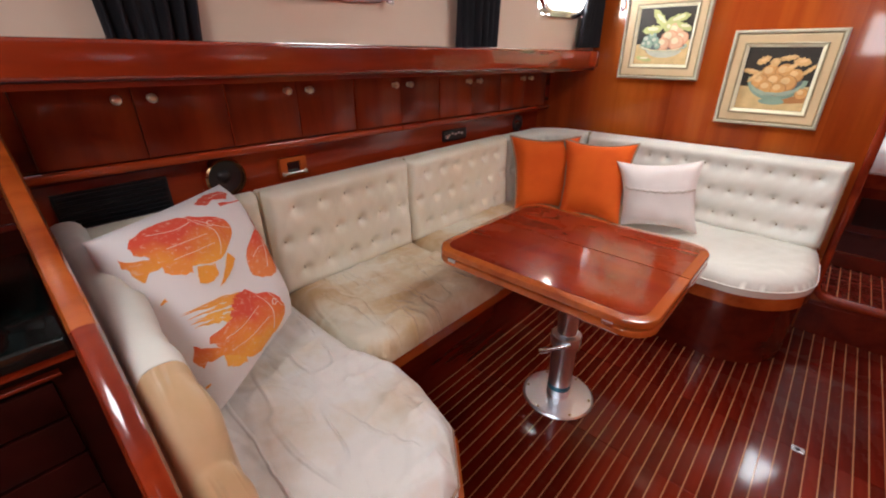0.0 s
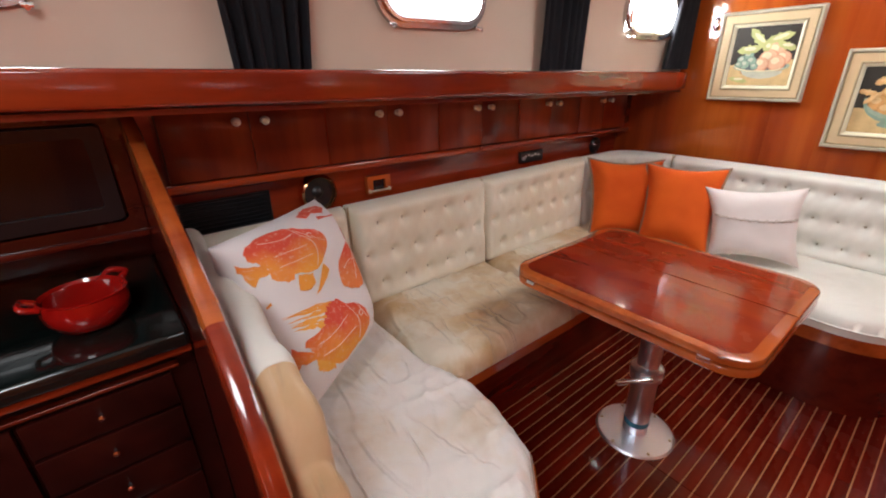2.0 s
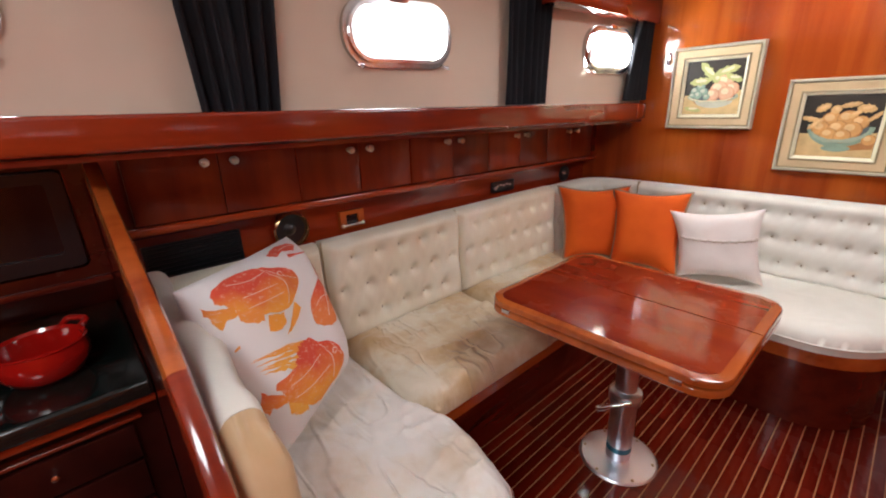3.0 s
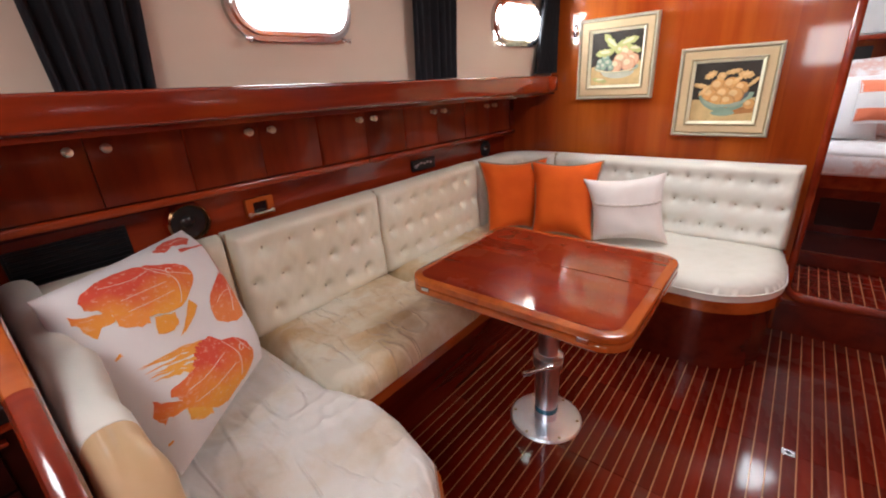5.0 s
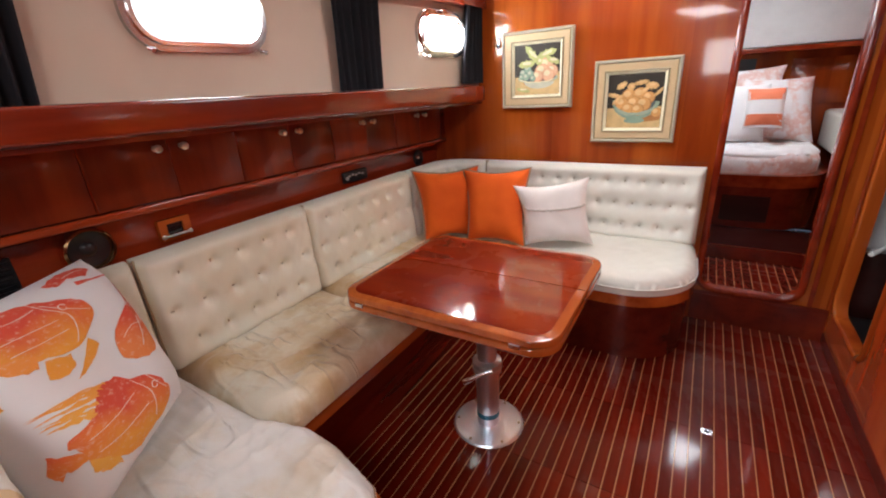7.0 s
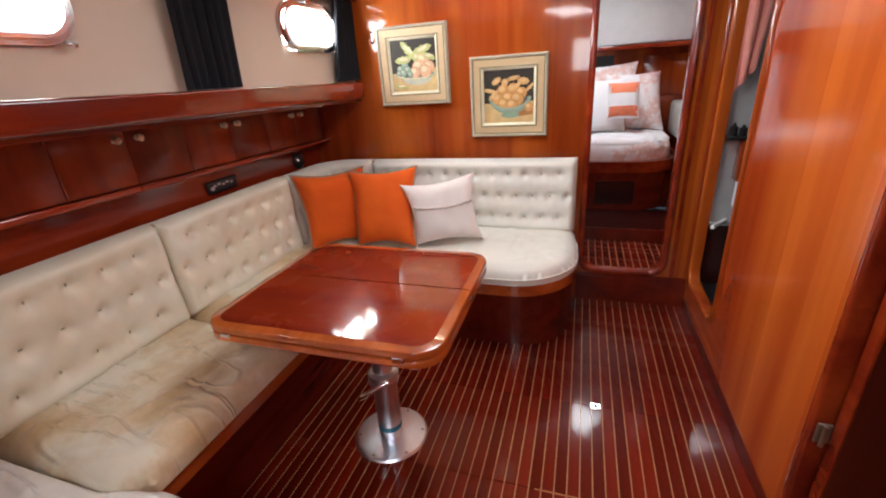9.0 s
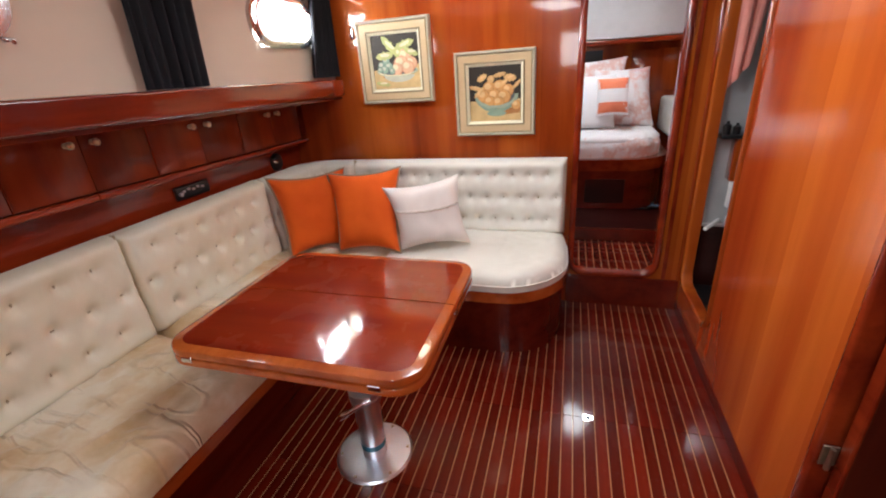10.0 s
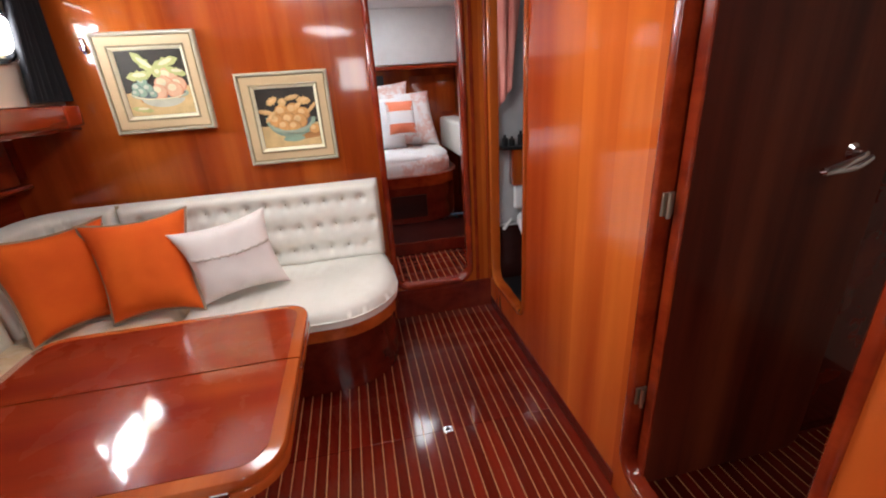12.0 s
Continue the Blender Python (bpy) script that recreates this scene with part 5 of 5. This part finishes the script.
part("bowl", lathe([(0, 0.002), (0.045, 0.0), (0.068, 0.012), (0.085, 0.040), (0.088, 0.062), (0.084, 0.084), (0.088, 0.088), (0.084, 0.090), (0.079, 0.082), (0.082, 0.060), (0.074, 0.028), (0.05, 0.010), (0, 0.008)], (POTX, POTY, 0.80), seg=48), RED, pot)
for s in (-1, 1):
    hx, hy = (0.1, -0.995) if s > 0 else (-0.75, 0.66)
    base_a, base_b = (hx * 0.082 - hy * 0.022, hy * 0.082 + hx * 0.022), (hx * 0.082 + hy * 0.022, hy * 0.082 - hx * 0.022)
    ends = [(POTX + base_a[0], POTY + base_a[1], 0.880), (POTX + base_a[0] + hx * 0.028, POTY + base_a[1] + hy * 0.028, 0.892), (POTX + base_b[0] + hx * 0.028, POTY + base_b[1] + hy * 0.028, 0.892), (POTX + base_b[0], POTY + base_b[1], 0.880)]
    part("handle", tube(smooth_path(ends, 6), 0.0075, 8), RED, pot, "red lug handle")

# ---- starboard aft cabin door ----
dr = thing("cabin_door", (SX + 0.03, -0.465, 0.09), "dark figured mahogany door standing open with chrome lever handle", "door")
part("leaf", plate(rrect(SX + 0.034, 0.10, 1.13, 1.86, 0.05, 5), "y", -0.49, -0.462), DOORWOOD, dr)
part("edge_band", box((SX + 0.031, -0.494, 0.13), (SX + 0.042, -0.458, 1.84), 0.003, 1), CHERRY_X, dr, "lighter hinge edge")
for z in (0.436, 1.03, 1.62):
    part("hinge", box((SX + 0.0, -0.458, z - 0.03), (SX + 0.032, -0.452, z + 0.03), 0.001, 1, bm=cyl((SX + 0.012, -0.468, z - 0.032), (SX + 0.012, -0.468, z + 0.032), 0.006, seg=12)), STEEL, dr, "aged metal hinge")
hz = 1.10
part("lever_handle", tube(smooth_path([(0.995, -0.50, hz + 0.02), (0.985, -0.53, hz + 0.022), (0.945, -0.54, hz + 0.012), (0.875, -0.53, hz - 0.012), (0.90, -0.53, hz - 0.014), (0.96, -0.535, hz - 0.008), (1.005, -0.53, hz + 0.010)], 6), 0.009, 10), CHROME, dr, "curved chrome lever handle")
part("rose", lathe([(0.022, 0), (0.022, 0.005), (0.012, 0.012), (0.009, 0.03), (0, 0.03)], (0.995, -0.49, hz + 0.02), (0, -1, 0), 24), CHROME, dr, "chrome handle rose")

# starboard cabin floor and walls
solid("wall_aft_cabin_forward", box((SX + 0.031, -0.38, -0.01), (1.85, -0.34, CEIL - 0.002)), DARKWOOD, "dark mahogany wall in the aft cabin passage", "wall", "structure")

# ---- forward cabin ----
solid("platform", box((-1.9, BY + 0.036, 0.12), (SX + 0.9, 1.42, 0.207)), PLANK, "raised mahogany cabin sole in the forward cabin", "floor", "structure")
fb = thing("berth", (0.2, 1.9, 0.12), "dark mahogany berth with curved front and wooden lip", "bed")
part("riser", box((-1.0, 1.421, 0.0), (1.0, 1.45, 0.30)), DARKWOOD, fb)
part("step", box((-1.0, 1.451, 0.0), (1.0, 1.899, 0.29)), SHADEDWOOD, fb)
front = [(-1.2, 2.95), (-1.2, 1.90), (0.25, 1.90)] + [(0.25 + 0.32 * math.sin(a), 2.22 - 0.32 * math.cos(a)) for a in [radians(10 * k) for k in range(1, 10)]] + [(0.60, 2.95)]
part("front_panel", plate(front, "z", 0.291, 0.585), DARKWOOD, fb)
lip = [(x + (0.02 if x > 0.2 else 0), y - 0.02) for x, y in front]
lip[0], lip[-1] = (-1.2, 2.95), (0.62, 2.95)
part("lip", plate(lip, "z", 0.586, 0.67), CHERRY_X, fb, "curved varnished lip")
part("door_line", box((0.0, 1.892, 0.34), (0.28, 1.899, 0.52), 0.002, 1), SHADEDWOOD, fb, "small locker door")
FLORAL, nt, b, nn, ln = node_mat("white_coral_print_bedding")
co = nn("ShaderNodeTexCoord").outputs["Object"]
ln(ramp_of(nt, noise_of(nt, co, 5.5, 6, 0.6), [(0.45, (0.78, 0.74, 0.74)), (0.55, (0.7, 0.42, 0.36)), (0.62, (0.78, 0.72, 0.72))]), b.inputs["Base Color"])
b.inputs["Roughness"].default_value = 0.85
bed = thing("berth_bedding", (0.2, 2.0, 0.671), "white bedding with faint coral print on the forward berth", "bedding")
mat_out = [(-1.15, 2.93), (-1.15, 1.93), (0.25, 1.93)] + [(0.25 + 0.29 * math.sin(a), 2.22 - 0.29 * math.cos(a)) for a in [radians(15 * k) for k in range(1, 7)]] + [(0.56, 2.93)]
part("mattress", puffy(mat_out, 0.671, 0.75, 0.795, 0.09, 0.03, lambda x, y: wrinkle(x, y, 1.4, 5.0)), FLORAL, bed, "coral printed valance", angle=1.4)
sheet_out = [(-1.1, 2.9), (-1.1, 1.96), (0.25, 1.95), (0.44, 2.03), (0.53, 2.2), (0.54, 2.9)]
part("sheet", puffy(sheet_out, 0.78, 0.795, 0.812, 0.06, 0.03, lambda x, y: wrinkle(x, y, 1.0, 9.0)), WHITECLOTH, bed, "plain white sheet", angle=1.4)


def bed_pillow(c, bulge, mat, label):
    c = [Vector(p) for p in c]
    pl = thing("bed_pillow", min(c, key=lambda p: p.z), label, "pillow", "pillows on the forward berth")
    at = pillow_surface(c, bulge)
    part("cover", pillow_mesh(at, 18), mat, pl, angle=1.2)
    return pl, at


bed_pillow([(-0.35, 2.50, 0.82), (0.28, 2.50, 0.82), (0.30, 2.68, 1.36), (-0.33, 2.68, 1.34)], 0.07, FLORAL, "white and coral printed bed pillow against the headboard")
bed_pillow([(0.02, 2.42, 0.82), (0.52, 2.44, 0.82), (0.47, 2.62, 1.27), (0.02, 2.6, 1.27)], 0.08, FLORAL, "white and coral printed bed pillow leaning on another")
bed_pillow([(-0.25, 2.34, 0.82), (0.22, 2.34, 0.82), (0.21, 2.5, 1.24), (-0.22, 2.5, 1.24)], 0.06, WHITECLOTH, "plain white bed pillow behind the striped one")
sp, sat = bed_pillow([(0.06, 2.22, 0.94), (0.30, 2.22, 0.94), (0.29, 2.31, 1.22), (0.05, 2.31, 1.22)], 0.05, WHITECLOTH, "white pillow with broad coral stripes")
STRIPE = cloth("coral_stripe", (0.78, 0.19, 0.09), (0.82, 0.23, 0.12))
for v0, v1 in ((0.05, 0.32), (0.66, 0.95)):
    part("stripe", patch(sat, [(0.04, v0), (0.3, v0), (0.6, v0), (0.96, v0), (0.96, v1), (0.6, v1), (0.3, v1), (0.04, v1)], 1, 0.002), STRIPE, sp, "broad coral stripe")
solid("wall_forward", box((-1.5, 2.96, 0.0), (1.6, 3.0, 1.50)), CHERRY, "varnished cherry headboard wall in the forward cabin", "wall", "structure")
lkf = thing("forward_locker", (0.45, 2.94, 1.05), "cherry locker front with a small brass knob behind the berth", "cabinet")
part("door", box((0.36, 2.944, 1.06), (0.78, 2.959, 1.40), 0.003, 2), CHERRY, lkf)
part("knob", lathe([(0.004, 0), (0.004, 0.01), (0.012, 0.014), (0.012, 0.02), (0, 0.024)], (0.42, 2.944, 1.20), (0, -1, 0), 14), BRASS, lkf, "brass knob")
cub = thing("forward_cubby", (-0.1, 2.94, 1.28), "open cubby above the bed pillows, its dark inside a flat black sheet", "shelf")
# Flat black sheet on the wall stands for the cubby's shaded inside.
part("recess", box((-0.35, 2.95, 1.26), (0.12, 2.959, 1.42)), BLACK, cub)
solid("wall_forward_upper", box((-1.5, 2.80, 1.50), (1.6, 3.0, CEIL - 0.002), 0.01), WHITELINER, "white padded upper panel above the berth", "wall", "structure")
fs = thing("berth_shelf", (0.3, 2.9, 1.42), "varnished shelf edge above the berth", "shelf")
part("board", box((-1.4, 2.72, 1.455), (1.4, 2.955, 1.49), 0.004, 2), CHERRY_X, fs)
solid("wall_berth_side", box((0.80, BY + 0.036, 0.208), (0.84, 2.955, CEIL - 0.002)), CHERRY, "varnished cherry side wall of the forward cabin", "wall", "structure")
bc2 = thing("berth_back_cushion", (0.7, 2.4, 0.76), "cream cushion at the side of the berth", "cushion")
part("pad", box((0.62, 2.0, 0.74), (0.795, 2.9, 1.02), 0.03, 4), CREAM, bc2)
dl = thing("forward_door", (0.375, BY + 0.05, 0.23), "varnished cherry door standing open into the forward cabin", "door")
bm = plate(rrect(0.0, 0.235, 0.42, 1.86, 0.05, 5), "x", -0.011, 0.011)
bmesh.ops.transform(bm, matrix=Matrix.Translation((0.385, BY + 0.06, 0)) @ Matrix.Rotation(radians(-28), 4, "Z"), verts=bm.verts)
part("leaf", bm, CHERRY, dl)
for z in (0.42, 1.15):
    part("hinge", box((0.356, BY + 0.046, z - 0.03), (0.372, BY + 0.06, z + 0.03), 0.001, 1), STEEL, dl, "small metal hinge")

# ---- head compartment ----
solid("wall_head_outer", box((1.40, -0.338, 0.0), (1.43, BY - 0.002, CEIL - 0.002)), HEADWHITE, "white moulded head compartment wall", "wall", "structure")
solid("wall_head_lining", box((SX + 0.9, BY - 0.03, 0.10), (SX + 0.032, BY - 0.003, CEIL - 0.004)), HEADWHITE, "white moulded head compartment lining", "wall", "structure")
solid("wall_head_back", box((SX + 0.9, -0.338, 0.10), (SX + 0.032, -0.32, CEIL - 0.004)), HEADWHITE, "white moulded head compartment lining", "wall", "structure")
solid("floor_head", box((SX + 0.032, -0.318, 0.03), (1.398, BY - 0.032, 0.19)), BLACK, "dark shower sole", "floor", "structure")
tow = thing("towel", (0.60, 0.84, 1.2), "pink coral hand towel hanging in the head compartment", "towel")
bm = bmesh.new()
g = [[bm.verts.new((0.535 + 0.125 * i / 12 * (0.55 + 0.45 * j / 14), 0.86 + 0.012 * math.sin(i * 1.1 + j * 0.15), 1.20 + 0.62 * j / 14 + 0.1 * i / 12 * (1 - j / 14))) for j in range(15)] for i in range(13)]
for i in range(12):
    for j in range(14):
        bm.faces.new((g[i][j], g[i + 1][j], g[i + 1][j + 1], g[i][j + 1]))
ex = bmesh.ops.extrude_face_region(bm, geom=list(bm.faces))
bmesh.ops.translate(bm, verts=[v for v in ex["geom"] if isinstance(v, bmesh.types.BMVert)], vec=(0.006, 0, 0))
part("cloth", bm, cloth("pink_coral_terry", (0.72, 0.24, 0.2), (0.78, 0.36, 0.3), 500, 0.9, 0.5), tow, angle=1.4)
hc = thing("vanity", (1.0, 0.7, 0.19), "cherry vanity with a black top in the head compartment", "cabinet")
part("cabinet", box((0.86, 0.60, 0.85), (1.395, 0.915, 1.10), 0.006, 2), CHERRY, hc)
part("worktop", box((0.80, 0.57, 1.10), (1.396, 0.916, 1.13), 0.008, 3), GRANITE, hc, "black worktop")
toi = thing("toilet", (0.74, 0.70, 0.19), "white porcelain marine toilet with raised lid", "toilet")
part("bowl", lathe([(0, 0), (0.10, 0.0), (0.09, 0.16), (0.13, 0.33), (0.155, 0.41), (0.155, 0.44), (0, 0.44)], (0.74, 0.70, 0.191), seg=32), WHITEGLOSS, toi)
part("lid", box((0.62, 0.855, 0.64), (0.87, 0.89, 0.93), 0.016, 4), WHITEGLOSS, toi)
lowp = thing("head_base_panel", (0.95, 0.9, 0.19), "dark lower panel of the head compartment", "panel")
part("board", box((SX + 0.034, 0.902, 0.191), (1.398, 0.917, 0.53), 0.002, 1), SHADEDWOOD, lowp)
part("capping", box((SX + 0.034, 0.896, 0.531), (1.398, 0.917, 0.545), 0.003, 2), HEADWHITE, lowp)
bx = thing("head_cabinet", (0.66, 0.88, 0.78), "small cherry cabinet under the black shelf", "cabinet")
part("body", box((0.61, 0.84, 0.78), (0.72, 0.917, 0.978), 0.003, 2), CHERRY, bx)
tray = thing("soap_shelf", (0.60, 0.88, 0.98), "small black shelf with dark bottles in the head compartment", "shelf")
part("shelf_board", box((0.54, 0.83, 0.98), (0.72, 0.918, 0.995), 0.003, 2), BLACK, tray)
for k, (dx, hh) in enumerate(((0.02, 0.06), (0.06, 0.05), (0.11, 0.075))):
    part("bottle", lathe([(0, 0), (0.016, 0.0), (0.017, hh * 0.7), (0.007, hh * 0.8), (0.007, hh), (0, hh)], (0.55 + dx, 0.875, 0.9955), seg=14), BLACK, tray)
hb = thing("grab_rail", (0.6, 0.912, 0.55), "white rail near the head doorway", "rail")
part("bar", tube([(0.535, 0.80, 0.553), (0.62, 0.915, 0.56)], 0.010, 10), WHITEGLOSS, hb)
lowc = thing("head_locker", (1.0, 0.2, 0.19), "dark locker in the head compartment", "cabinet")
part("front", box((0.95, -0.30, 0.191), (1.39, 0.50, 0.50), 0.006, 2), SHADEDWOOD, lowc)

# ---- cabin sole: planks and holly strips ----
PITCH = 0.0427
lanes = [(-1.2125 + PITCH * k) for k in range(41)]


def plank_mesh(name, w, y0, y1, mat):
    return finish(name, box((-w / 2, y0, -0.011), (w / 2, y1, 0.0), 0.0006, 1), mat)


cuts = [(-3.39, -0.457), (-0.455, 0.0), (0.0015, BY - 0.001)]
meshes = [plank_mesh("plank", PITCH - 0.0044, a, b, PLANK) for a, b in cuts]
strip = plank_mesh("holly_strip", 0.0042, -3.39, BY - 0.001, HOLLY)
strip.transform(Matrix.Translation((0, 0, -0.0002)))
for x in lanes:
    if x > SX - PITCH * 0.6:
        continue
    for me in meshes:
        ob = new("plank", me)
        ob.parent = floor_ob
        ob.location = (x + PITCH / 2, 0, 0)
    ob = new("holly_strip", strip)
    ob.parent = floor_ob
    ob.location = (x, 0, 0)
cross = new("cross_strip", finish("cross_strip", box((-0.21, -0.459, -0.004), (0.18, -0.453, 0.0006)), HOLLY))
cross.parent = floor_ob
short = plank_mesh("plank", PITCH - 0.0044, 0, 1, PLANK)
shorts = plank_mesh("holly_strip", 0.005, 0, 1, HOLLY)
plat_ob = scene.objects["platform"]
for k in range(16):
    x = -0.25 + PITCH * k
    for me, dx in ((short, PITCH / 2), (shorts, 0)):
        ob = new(me.name.split(".")[0], me)
        ob.parent = plat_ob
        ob.location = (x + dx, BY + 0.04, 0.219)
        ob.scale = (1, 0.43, 1)
cab_floor = solid("floor_aft_cabin", box((SX + 0.031, -3.38, -0.005), (1.84, -0.381, 0.008)), PLANK, "mahogany cabin sole in the aft cabin", "floor", "structure")
for k in range(28):
    x = SX + 0.05 + PITCH * k
    for me, dx in ((short, PITCH / 2), (shorts, 0)):
        ob = new(me.name.split(".")[0], me)
        ob.parent = cab_floor
        ob.location = (x + dx, -1.9, 0.020)
        ob.scale = (1, 1.5, 1)
fl = thing("floor_latch", (0, 0, 0), "small square chrome floor hatch latch", "latch")
part("plate", plate(rrect(-0.02, -0.016, 0.02, 0.016, 0.004, 2), "z", 0.0002, 0.0022, [disc(0, 0, 0.009, 0.009, 12)]), CHROME, fl)
part("cup", lathe([(0.0, 0.0004), (0.0088, 0.0004)], seg=14), BLACK, fl, "dark finger hole")
